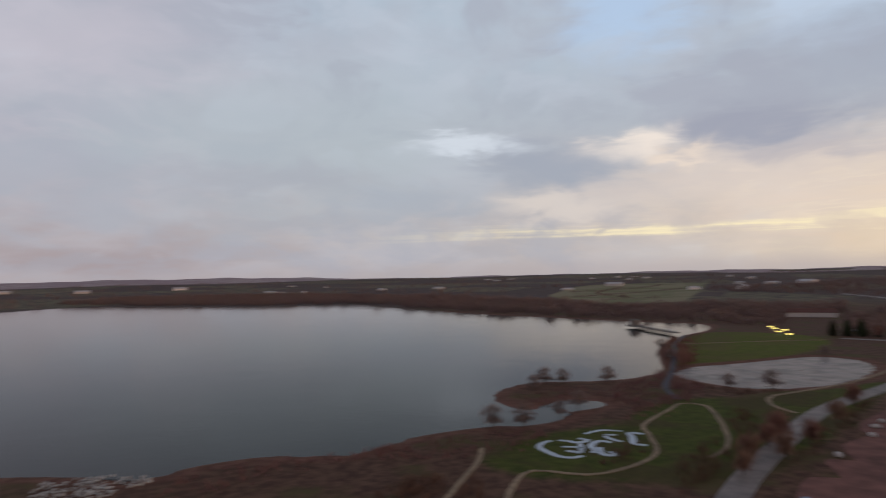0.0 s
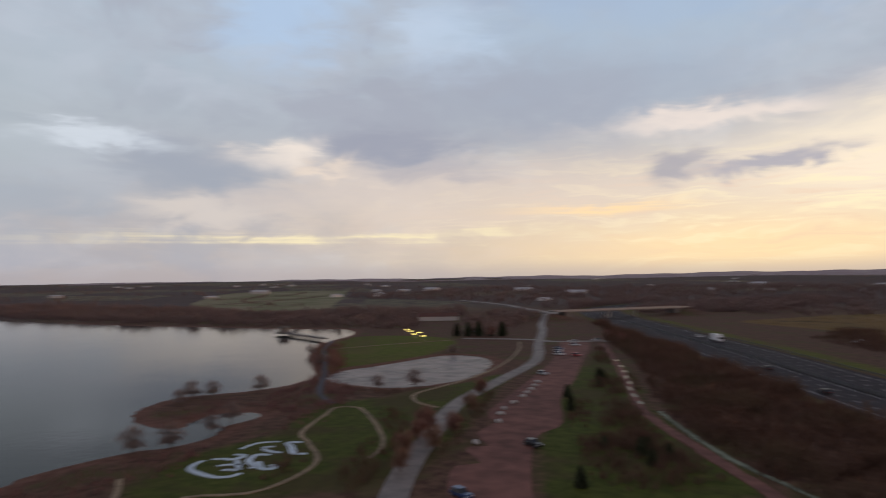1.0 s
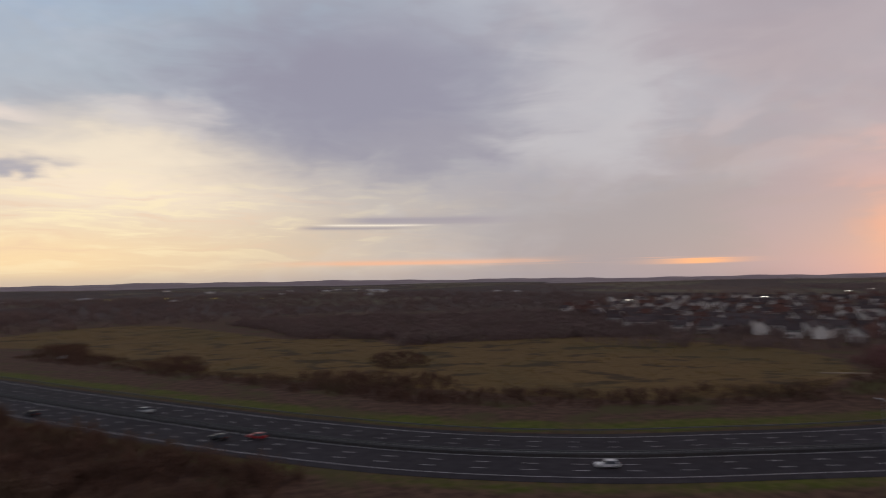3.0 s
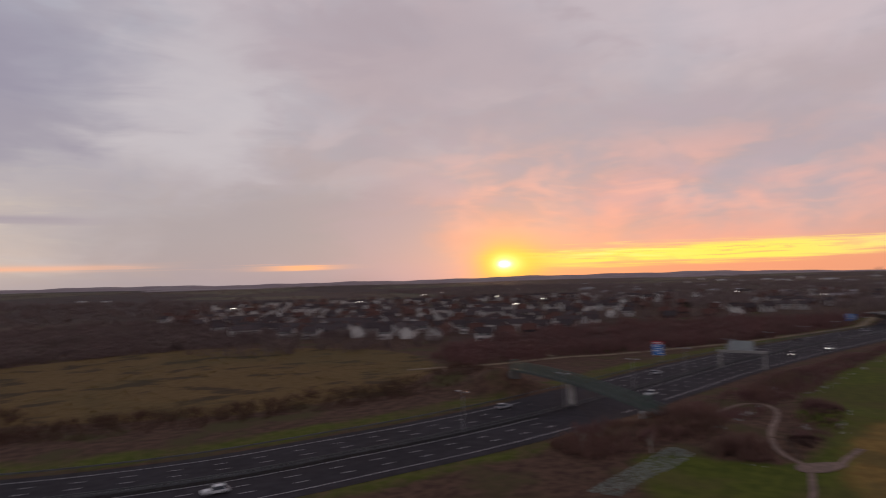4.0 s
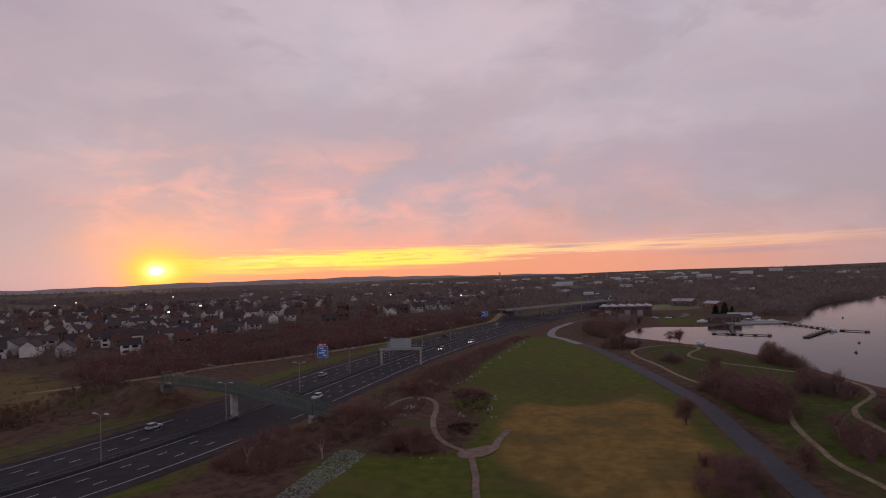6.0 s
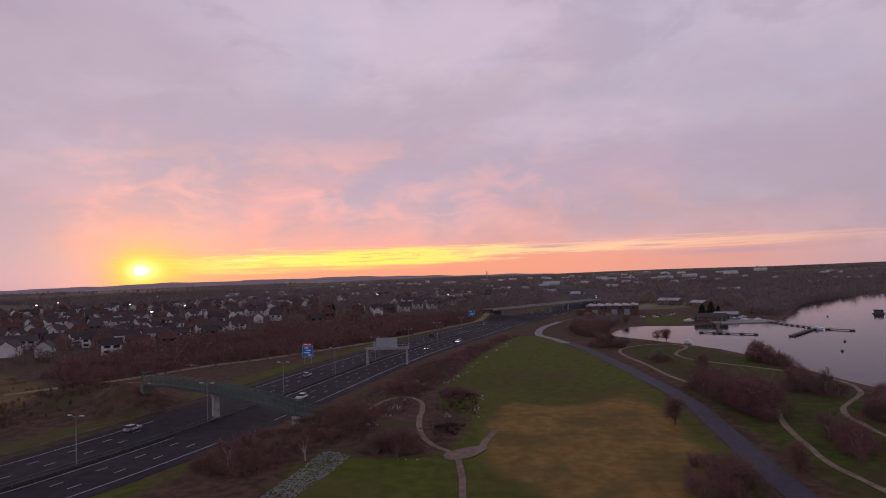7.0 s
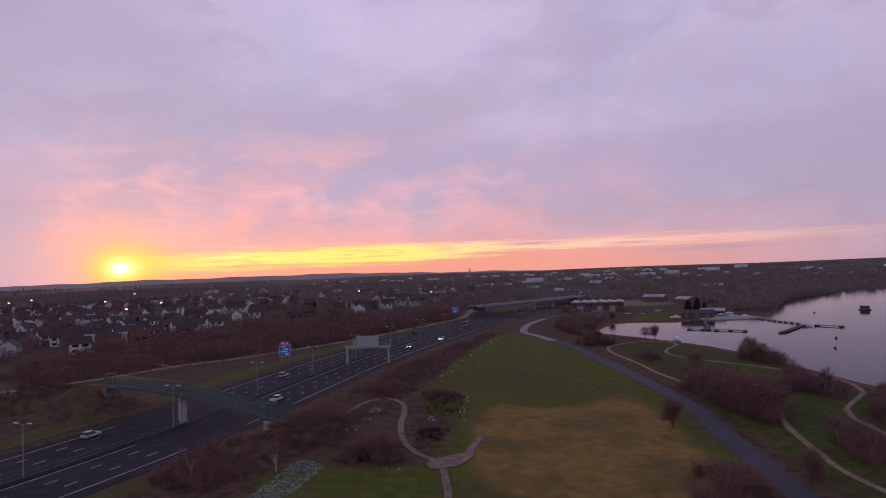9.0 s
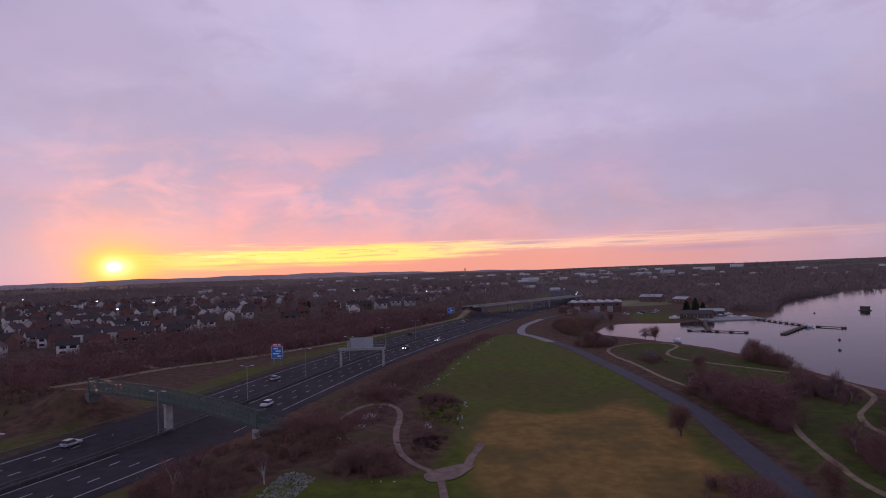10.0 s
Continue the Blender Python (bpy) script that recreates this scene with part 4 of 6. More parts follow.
def blades(rng, a, b, width):
    """Thin triangles from the points a to the points b: (3n, 3)."""
    d = b - a
    side = np.cross(d, rng.normal(size=d.shape))
    side /= np.linalg.norm(side, axis=1)[:, None] + 1e-9
    w = np.asarray(width)
    w = w[:, None] if w.ndim else w
    return np.stack([a - side * w, a + side * w, b], 1).reshape(-1, 3)


def shrub(rng, n_stem, n_twig, wide, tall, width):
    """Bare stems that fan out of the ground, each with finer twigs."""
    az = rng.uniform(0, 2 * np.pi, n_stem)
    lean = rng.uniform(0, 1, n_stem) ** 0.7 * wide
    foot = np.stack([np.cos(az) * lean * 0.35, np.sin(az) * lean * 0.35, np.full(n_stem, -0.1)], 1)
    tip = np.stack([np.cos(az) * lean, np.sin(az) * lean, tall * (1 - 0.45 * (lean / wide) ** 2) * rng.uniform(0.7, 1.05, n_stem)], 1)
    out = [blades(rng, foot, tip, width * 1.3)]
    for s in range(n_stem):
        u = rng.uniform(0.15, 1.0, n_twig)
        a = foot[s] + (tip[s] - foot[s]) * u[:, None]
        way = rng.normal(size=(n_twig, 3)) * (0.9, 0.9, 0.45) + (np.cos(az[s]) * 0.4, np.sin(az[s]) * 0.4, 0.75)
        b = a + way * (tall * 0.20 * rng.uniform(0.5, 1.3, n_twig))[:, None]
        out.append(blades(rng, a, b, width))
    return np.concatenate(out)


def tuft(rng, n, wide, tall, width):
    az = rng.uniform(0, 2 * np.pi, n)
    r = rng.uniform(0, wide, n)
    a = np.stack([np.cos(az) * r * 0.5, np.sin(az) * r * 0.5, np.zeros(n)], 1)
    b = np.stack([np.cos(az) * r * 1.2, np.sin(az) * r * 1.2, tall * rng.uniform(0.5, 1, n)], 1)
    return blades(rng, a, b, width)


def spread(rng, poly, every, gap=None):
    """Random places inside a polygon, one for about `every` square metres."""
    poly = np.asarray(poly, float)
    lo, hi = poly.min(0), poly.max(0)
    n = int((hi - lo).prod() / every)
    p = rng.uniform(lo, hi, (n, 2))
    p = p[polygon_distance(p[:, 0], p[:, 1], poly) < 0]
    return p


CLEAR = [(MOTORWAY, 21.5), (ACCESS, 4.5), (smooth([(276, -352), (306, -390), (346, -438)], 4), 17)]
for ob in list(scene.objects):
    if ob.get("category") == "path":
        co = np.array([v.co[:2] for v in ob.data.vertices])
        n = len(co) // 4
        CLEAR.append(((co[:n] + co[n:2 * n]) / 2, 1.6 if ob.name not in ("tarmac_path",) else 3.4))


def dry_and_clear(p):
    ok = polygon_distance(p[:, 0], p[:, 1], FIELDS[0]) > 6
    ok &= np.minimum(polygon_distance(p[:, 0], p[:, 1], LAKE), polygon_distance(p[:, 0], p[:, 1], POND)) > 0.8
    for line, wide in CLEAR:
        near = distance_to_line(p[:, 0], p[:, 1], line)
        ok &= near > wide
    return p[ok]


def scatter(name, label, category, places, protos, sizes, mat, seed):
    """Copies of the prototypes at the places; a third column gives the depth inside a thicket, lower at its rim."""
    rng = np.random.default_rng(seed)
    which = rng.integers(0, len(protos), len(places))
    size = rng.uniform(sizes[0], sizes[1], len(places))
    turn = rng.uniform(0, 2 * np.pi, len(places))
    # taller and lower clumps
    px, py = places[:, 0], places[:, 1]
    size = size * (0.92 + 0.34 * np.sin(px * 0.11 + 1.7 * np.sin(py * 0.07)) * np.sin(py * 0.13 + 1.3 * np.sin(px * 0.05)))
    if places.shape[1] > 2:
        size = size * np.clip(0.45 + places[:, 2] / 7.0, 0.45, 1.0) * np.where(rng.random(len(places)) < 0.06, 1.35, 1.0)
    ground = rise(places[:, 0], places[:, 1])
    chunks = []
    for j, proto in enumerate(protos):
        i = np.where(which == j)[0]
        c, s = np.cos(turn[i])[:, None], np.sin(turn[i])[:, None]
        v = proto[None] * size[i][:, None, None]
        v = np.stack([v[..., 0] * c - v[..., 1] * s + places[i, 0][:, None], v[..., 0] * s + v[..., 1] * c + places[i, 1][:, None], v[..., 2] + ground[i][:, None]], -1)
        chunks.append(v.reshape(-1, 3))
    v = np.concatenate(chunks).astype(np.float32)
    me = bpy.data.meshes.new(name)
    me.vertices.add(len(v))
    me.vertices.foreach_set("co", v.ravel())
    me.loops.add(len(v))
    me.loops.foreach_set("vertex_index", np.arange(len(v), dtype=np.int32))
    me.polygons.add(len(v) // 3)
    me.polygons.foreach_set("loop_start", np.arange(0, len(v), 3, dtype=np.int32))
    me.update(calc_edges=True)
    me.materials.append(mat)
    return tagged(new(name, me), label, category, kind="stuff")


rng = np.random.default_rng(5)
FINE_SHRUBS = [shrub(rng, 12, 24, 1.9, 2.6, 0.021) for _ in range(5)]
FINE_TALL = [shrub(rng, 14, 26, 2.0, 4.4, 0.025) for _ in range(4)]
SHRUBS = [shrub(rng, 11, 13, 1.9, 2.6, 0.032) for _ in range(5)]
TALL = [shrub(rng, 12, 14, 2.1, 4.4, 0.042) for _ in range(4)]
MID_SHRUBS = [shrub(rng, 9, 8, 1.9, 2.5, 0.055) for _ in range(4)]
MID_TALL = [shrub(rng, 9, 8, 2.3, 4.4, 0.075) for _ in range(5)]
FAR_BUSH = [shrub(rng, 8, 5, 3.8, 6.0, 0.25) for _ in range(5)]
TUFTS = [tuft(rng, 14, 0.6, 0.7, 0.05) for _ in range(4)]


def thicket(name, label, polys, every, protos, sizes, mat, seed):
    r = np.random.default_rng(seed)
    p = [spread(r, q, every) for q in polys]
    p = np.concatenate([np.column_stack([a, -polygon_distance(a[:, 0], a[:, 1], q)]) for a, q in zip(p, polys)])
    scatter(name, label, "thicket", dry_and_clear(p), protos, sizes, mat, seed)


thicket("roadside_thicket", "dense bare red-brown thicket between path and motorway",
        [[(38, -96), (54, -118), (75, -148), (92, -182), (110, -228), (140, -290), (165, -335), (190, -400), (225, -460), (215, -480), (155, -370), (110, -300), (62, -222), (36, -176), (12, -134), (0, -112), (14, -98)]],
        4.2, SHRUBS + TALL, (0.7, 1.2), BROWN_TWIG, 11)
thicket("bridge_thicket", "bare brown bushes round the footbridge's foot",
        [[(-100, -38), (-106, -52), (-122, -50), (-136, -46), (-131, -37), (-118, -30), (-106, -32)], [(-150, -36), (-156, -25), (-140, -19.5), (-128, -21), (-117, -29), (-124, -36), (-134, -38)], [(-130, -20), (-125, -9.5), (-113, -7), (-110.5, -15), (-116, -22)],
         [(-176, -25), (-200, -22), (-230, -16), (-228, -8), (-196, -10), (-179, -14)]], 2.6, FINE_SHRUBS + FINE_TALL, (0.45, 0.85), TWIG, 12)
thicket("heather_bank", "dark brown heather on low earth banks", [[(-184, -8), (-184, -1.5), (-172, 3.6), (-148, 2), (-154, -6)], [(-139, -7.5), (-138, 0), (-126, -2), (-127, -7)], [(-128, -19), (-122, -12), (-114, -13), (-116, -20)]], 0.8, [p * (1, 1, 0.55) for p in FINE_SHRUBS], (0.42, 0.62), HEATHER, 28)
thicket("dam_scrub", "bare brown bushes along the dam's lake side", [[(203, -156), (225, -180), (258, -210), (287, -244), (281, -248), (250, -219), (218, -190), (199, -163)]], 3.6, TALL + SHRUBS, (0.55, 1.0), TWIG, 29)
thicket("verge_bushes", "patchy bare bushes along the motorway's verge",
        [[(-140, -40), (-198, -28), (-255, -13), (-350, 18), (-352, 30), (-300, 14), (-235, 0), (-194, -6), (-180, -12), (-150, -16)], [(-186, -7), (-183, 3), (-146, 3), (-128, -3), (-140, -9)]], 3.6, FINE_SHRUBS + SHRUBS, (0.4, 0.95), RED_TWIG, 13)
thicket("drive_thicket", "bare brown birch scrub beside the drive",
        [[(-178, 60), (-150, 62), (-129, 64), (-137, 71), (-170, 80), (-192, 74)]], 2.6, FINE_TALL + FINE_TALL + FINE_SHRUBS, (1.05, 1.75), RED_TWIG, 14)
thicket("meadow_thicket", "bare brown scrub between the sandy paths",
        [[(-172, 84), (-152, 90), (-164, 101), (-192, 98)], [(-116, 66), (-98, 66), (-111, 76), (-127, 74)], [(-104, 38), (-84, 32), (-80, 44), (-99, 48)], [(-136, 86), (-118, 88), (-130, 104), (-168, 109)], [(-104, 53), (-96, 52), (-98, 56), (-106, 58)]],
        3.2, FINE_SHRUBS + FINE_TALL, (0.75, 1.25), RED_TWIG, 15)
thicket("shore_thicket", "dark bare bushes along the lake shore",
        [[(-226, 99), (-200, 106), (-212, 110), (-244, 106)], [(-292, 54), (-280, 56), (-278, 70), (-290, 70)], [(-312, 86), (-303, 88), (-303, 94), (-312, 92)], [(-380, 60), (-340, 58), (-320, 66), (-345, 74), (-375, 82), (-400, 92)]],
        3.2, TALL, (0.9, 1.45), TWIG, 16)
thicket("path_bushes", "low bare bushes inside the loop of the sandy path", [[(-244, 66), (-229, 66), (-229, 74), (-242, 76)]], 2.6, FINE_SHRUBS, (0.6, 1.0), RED_TWIG, 30)
thicket("lakeside_scrub", "low bare brown scrub on the lake's bank",
        [[(156, 10), (163, -6), (160, -30), (160, -52), (158, -68), (153, -80), (140, -60), (142, -45), (150, -20), (140, 10)], [(152, -90), (158, -102), (168, -110), (186, -112), (196, -135), (208, -165), (185, -158), (165, -140), (155, -118), (146, -104)],
         [(176, -90), (194, -90), (201, -106), (198, -120), (184, -112), (180, -100)], [(215, -178), (262, -216), (295, -262), (300, -285), (284, -262), (250, -226), (222, -195)]],
        5.2, SHRUBS, (0.3, 0.65), RED_TWIG, 17)
thicket("park_scrub", "bare brown scrub among the park's grass",
        [[(104, -66), (116, -76), (130, -100), (124, -104), (112, -92)], [(104, -84), (112, -98), (126, -134), (138, -168), (140, -176), (124, -144), (108, -104)], [(70, -124), (84, -118), (90, -136), (106, -178), (116, -220), (110, -222), (96, -184), (80, -148)], [(122, -240), (136, -246), (156, -298), (146, -296)], [(92, -134), (97, -132), (108, -162), (104, -168)], [(106, -190), (113, -186), (122, -212), (116, -216)], [(72, -108), (80, -104), (88, -118), (80, -122)], [(56, -108), (66, -92), (78, -98), (90, -124), (80, -136), (66, -124)], [(122, -62), (132, -76), (134, -84), (124, -78), (117, -66)], [(120, -92), (136, -112), (148, -128), (140, -130), (122, -106)], [(136, -30), (126, -20), (100, -20), (112, -36), (130, -44)], [(155, -168), (165, -150), (185, -150), (200, -155), (180, -148), (160, -145)]],
        4.2, SHRUBS, (0.5, 0.95), BROWN_TWIG, 18)
thicket("meadow_edge_scrub", "brown scrub along the meadow's edge beyond the motorway",
        [[(78, -395), (40, -330), (5, -262), (-26, -204), (-55, -160), (-100, -132), (-150, -112), (-190, -104), (-215, -122), (-160, -140), (-110, -158), (-70, -186), (-30, -240), (0, -300), (30, -370), (60, -420)], [(71, -432), (68, -471), (43, -456), (38, -393), (51, -380)], [(20, -316), (11, -352), (-9, -346), (-8, -295), (1, -275), (17, -280)], [(-69, -270), (-88, -306), (-106, -304), (-100, -267), (-87, -246), (-68, -245)], [(-31, -247), (-55, -253), (-87, -211), (-61, -162), (-44, -174), (-30, -202)]],
        8.0, MID_SHRUBS, (0.6, 1.2), BROWN_TWIG, 19)
thicket("village_wood", "bare brown woodland below the village",
        [[(-212, -128), (-245, -112), (-262, -100), (-285, -78), (-330, -54), (-400, -18), (-500, 18), (-540, -20), (-500, -70), (-440, -130), (-400, -168), (-340, -172), (-290, -172), (-240, -165)]], 15, MID_TALL, (0.9, 1.6), RED_TWIG, 20)
thicket("meadow_wood", "dark bare wood at the far side of the meadow",
        [[(-80, -470), (-73, -425), (-112, -392), (-122, -372), (-112, -335), (-150, -338), (-236, -314), (-300, -288), (-330, -250), (-420, -300), (-520, -420), (-420, -560), (-200, -640), (-60, -620)]], 30, FAR_BUSH, (0.7, 1.2), FAR_TWIG, 21)
thicket("far_shore_wood", "dark bare wood along the lake's far shore",
        [[(392, -330), (470, -318), (560, -298), (740, -286), (890, -285), (940, -170), (1110, -40), (1300, 100), (1500, 0), (1400, -300), (1000, -480), (700, -480), (480, -430)], [(330, -350), (400, -345), (560, -420), (520, -560), (400, -560), (330, -460), (250, -400), (240, -340), (290, -345)],
         [(260, -400), (330, -470), (360, -560), (310, -545), (262, -460)]], 70, FAR_BUSH, (0.8, 1.35), FAR_TWIG, 22)
thicket("south_wood", "dark bare woodland and hedges beyond the meadow",
        [[(330, -640), (600, -800), (900, -900), (900, -1500), (0, -1700), (-700, -1500), (-900, -1000), (-440, -580), (-200, -660), (0, -660), (120, -580), (180, -640)]], 380, FAR_BUSH, (0.9, 1.6), FAR_TWIG, 23)
thicket("cutting_wood", "bare wood hiding the motorway beyond the bridge",
        [[(200, -590), (236, -604), (262, -660), (254, -760), (205, -930), (80, -930), (130, -680)], [(300, -640), (325, -640), (345, -700), (330, -900), (300, -900), (308, -760)]], 42, FAR_BUSH, (0.9, 1.4), FAR_TWIG, 27)
thicket("west_wood", "bare woodland beyond the village and the shed, haze in its colour",
        [[(-660, 120), (-560, 190), (-480, 210), (-520, 262), (-600, 320), (-690, 440), (-900, 700), (-1500, 800), (-1600, 200), (-900, 230)], [(-700, -120), (-640, 60), (-900, 130), (-1700, 150), (-2000, -800), (-1500, -1100), (-1000, -520)]], 230, FAR_BUSH, (0.9, 1.6), HAZE_TWIG, 24)
thicket("marina_wood", "bare trees behind the marina, haze in their colour", [[(-430, 206), (-497, 248), (-560, 290), (-640, 380), (-690, 360), (-600, 260), (-500, 200), (-455, 190)], [(-410, 88), (-440, 84), (-470, 92), (-440, 104), (-412, 100)]], 18, MID_TALL, (1.0, 1.6), HAZE_TWIG, 25)
thicket("meadow_tussocks", "dry yellow-brown grass tussocks in the meadow", MEADOW, 18, TUFTS, (0.5, 1.3), REED, 26)


# single trees
def bare_tree(rng, tall, wide, twigs, bark=None):
    """Trunk and limbs as tapered tubes, and a crown of fine twigs."""
    bm = bmesh.new()
    ends = []

    def limb(a, d, length, r, depth):
        b = a + d * length
        q = d.to_track_quat("Z", "Y").to_matrix().to_4x4()
        bmesh.ops.create_cone(bm, segments=6 if depth == 0 else 4, radius1=r, radius2=r * 0.6, depth=length, cap_ends=False, matrix=Matrix.Translation((a + b) / 2) @ q)
        if depth >= 2:
            ends.append((a, b))
            return
        for _ in range(4 if depth else 6):
            u = rng.uniform(0.45, 1.0)
            way = (d * 0.9 + Vector(rng.normal(size=3)) * Vector((wide, wide, 0.35)).length * 0.42).normalized()
            if way.z < 0.05:
                way.z = 0.15
            limb(a + d * length * u, way.normalized(), length * (rng.uniform(0.9, 1.3) if depth == 0 else rng.uniform(0.6, 0.85)), r * 0.5, depth + 1)
    limb(Vector((0, 0, -0.2)), Vector((rng.normal() * 0.05, rng.normal() * 0.05, 1)).normalized(), tall * 0.30, tall * 0.022, 0)
    tw = []
    for a, b in ends:
        a, b = np.array(a), np.array(b)
        u = rng.uniform(0.2, 1.0, twigs)
        s = a + (b - a) * u[:, None]
        e = s + (rng.normal(size=(twigs, 3)) * (0.8, 0.8, 0.6) + (b - a) / np.linalg.norm(b - a) * 0.7 + (0, 0, 0.3)) * tall * 0.12
        tw.append(blades(rng, s, e, 0.028))
    return bm, np.concatenate(tw)


def dome_tree(rng, tall, wide, twigs, lobes):
    """A bare tree whose fine twigs fill an uneven dome."""
    bm = bmesh.new()
    stem = tall * 0.08
    bmesh.ops.create_cone(bm, segments=6, radius1=tall * 0.026, radius2=tall * 0.018, depth=stem + 0.4, cap_ends=False, matrix=Matrix.Translation((0, 0, stem / 2)))
    tw = []
    for i in range(lobes):
        az, q = rng.uniform(0, 2 * np.pi), rng.uniform(0.15, 0.75)
        c = np.array([np.cos(az) * q * wide * 0.62, np.sin(az) * q * wide * 0.62, stem + (tall - stem) * rng.uniform(0.12, 0.58) * (1.2 - 0.45 * q)])
        a, b = Vector((0, 0, stem * rng.uniform(0.7, 1))), Vector(c)
        d = b - a
        bmesh.ops.create_cone(bm, segments=4, radius1=tall * 0.011, radius2=tall * 0.004, depth=d.length, cap_ends=False, matrix=Matrix.Translation((a + b) / 2) @ d.to_track_quat("Z", "Y").to_matrix().to_4x4())
        size = np.array([wide, wide, tall * 0.42]) * rng.uniform(0.50, 0.75)
        way = rng.normal(size=(twigs, 3))
        way /= np.linalg.norm(way, axis=1)[:, None]
        way[:, 2] = np.abs(way[:, 2]) * 1.3 - 0.45
        s0 = c + way * size * rng.uniform(0.0, 0.65, twigs)[:, None]
        e0 = c + (way + rng.normal(0, 0.22, (twigs, 3))) * size * rng.uniform(0.75, 1.12, twigs)[:, None]
        e0[:, 2] = np.maximum(e0[:, 2], 0.1)
        tw.append(blades(rng, s0, e0, 0.020))
    return bm, np.concatenate(tw)


def tree_kind(label, seed, tall, wide, twigs, bark, mat, lobes=0):
    r = np.random.default_rng(seed)
    bm, tw = dome_tree(r, tall, wide, twigs, lobes) if lobes else bare_tree(r, tall, wide, twigs)
    top = thing("bare_tree", label, "tree", "bare trees")
    part("trunk", bm, bark, top)
    mesh_from("crown", tw, np.arange(len(tw)).reshape(-1, 3).tolist(), mat, top)
    return top


def conifer(seed, tall, wide):
    r = np.random.default_rng(seed)
    top = thing("conifer", "dark evergreen conifer standing in grass", "tree", "conifers")
    bm = bmesh.new()
    bmesh.ops.create_cone(bm, segments=7, radius1=tall * 0.025, radius2=0.02, depth=tall, cap_ends=True, matrix=Matrix.Translation((0, 0, tall / 2 - 0.1)))
    part("trunk", bm, BARK, top)
    n = 1500
    z = r.uniform(0.06, 1.0, n) ** 1.1
    reach = np.sqrt(np.clip(1 - z, 0, 1)) * (0.55 + 0.45 * np.minimum(z / 0.25, 1)) * tall * wide * r.uniform(0.5, 1.15, n) + 0.15
    az = r.uniform(0, 2 * np.pi, n)
    a = np.stack([np.cos(az) * reach * 0.15, np.sin(az) * reach * 0.15, z * tall], 1)
    b = np.stack([np.cos(az) * reach, np.sin(az) * reach, z * tall - reach * 0.25 + r.normal(0, 0.1, n)], 1)
    v = blades(r, b, a, 0.16)
    v2 = blades(r, a, b, 0.22)
    v = np.concatenate([v, v2])
    mesh_from("crown", v, np.arange(len(v)).reshape(-1, 3).tolist(), NEEDLE, top)
    return top


def plant(top, spots, sizes, seed):
    r = random.Random(seed)
    for i, (x, y) in enumerate(spots):
        s = r.uniform(*sizes)
        m = pose(x, y, float(rise(np.array(x), np.array(y))), 0, 0, r.uniform(0, 360))
        if i == 0:
            top.matrix_basis = m
            top.scale = (s, s, s)
        else:
            ob = copy_thing(top, m)
            ob.scale = (s, s, s)


ROUND = tree_kind("rounded bare grey-brown tree on the lake's bank", 1, 6.0, 3.4, 170, BARK, GREY_TWIG, 11)
plant(ROUND, [(203, -104), (208, -112), (205, -117), (200, -131), (164.5, -86.5), (159.5, -72.5), (163, -66), (171, -97), (171, -154), (163, -163), (205, -248), (-288, 60), (-283, 66), (-286, 70), (-308, 90), (-235, 70), (230, -188), (262, -214)], (0.85, 1.25), 1)
OPEN = tree_kind("bare open-crowned tree with fine twigs", 2, 8.0, 3.2, 260, BARK, TWIG, 11)
plant(OPEN, [(-202, 75), (-196, 73), (-133, 45), (-241, 108), (-290, 64), (-285, 59), (-405, 98), (-350, 64), (120, -110), (112, -92), (107, -84), (110, -99), (115, -113), (124, -135), (118, -104), (-116, -12), (135, -158), (232, -330), (150, -318), (166, -340), (-300, 92), (-97, 54)], (0.75, 1.15), 2)
BIRCHES = tree_kind("slender pale-stemmed bare birch", 3, 8.0, 0.5, 34, BIRCH, RED_TWIG)
plant(BIRCHES, [(-186, 66), (-176, 72), (-166, 68), (-160, 72), (-150, 68), (-143, 67), (-139, 69), (-171, 64), (-155, 64), (-110, -30), (-115, -42), (-108, -44), (-236, 104), (-228, 102), (-222, 104), (-118, 70), (-106, 69), (-180, 92), (-166, 94), (-158, 93)], (0.6, 0.95), 3)
PINE = conifer(4, 5.0, 0.36)
plant(PINE, [(82, -119), (74, -122), (109, -164), (118, -207), (113, -170), (70, -112), (112, -192), (112, -169), (104, -152), (74, -118), (69, -119), (76, -93), (115, -203)], (0.45, 0.8), 4)
CYPRESS = conifer(5, 7.5, 0.34)
plant(CYPRESS, [(252, -323), (246, -326), (240, -329), (234, -332), (228, -335), (244, -334), (-466, 165), (-466, 171), (-467, 177), (-472, 168), (-478, 176), (-700, -330), (-520, -215), (-524, -222), (-556, -300), (-570, -332), (-574, -326), (-500, -233), (-396, -219), (-673, -90), (-778, -254), (-707, -142), (-450, -330), (-1008, -255)], (0.8, 1.2), 5)

# ---- buildings ----
ROOF_DARK = plain("dark_roof_tiles", (0.095, 0.070, 0.070), 0.8, 0.25, 1.2, each=0.6)
ROOF_RED = plain("red_clay_tiles", (0.125, 0.055, 0.042), 0.8, 0.25, 1.2, each=0.3)
RENDER_WHITE = plain("cream_render", (0.72, 0.67, 0.62), 0.85, 0.12, 0.8, each=0.6)
BRICK = plain("red_brick", (0.185, 0.098, 0.080), 0.9, 0.2, 1.5, each=0.5)
GLASS = plain("window_glass", (0.03, 0.035, 0.045), 0.08, 0.1, 1.0)
UPVC = plain("white_window_frame", (0.70, 0.69, 0.68), 0.5, 0.05, 1.0)
DOOR = plain("painted_door", (0.12, 0.05, 0.05), 0.5, 0.15, 1.0)
SHEET_ROOF = plain("pale_sheet_roof", (0.42, 0.41, 0.42), 0.6, 0.15, 0.7)
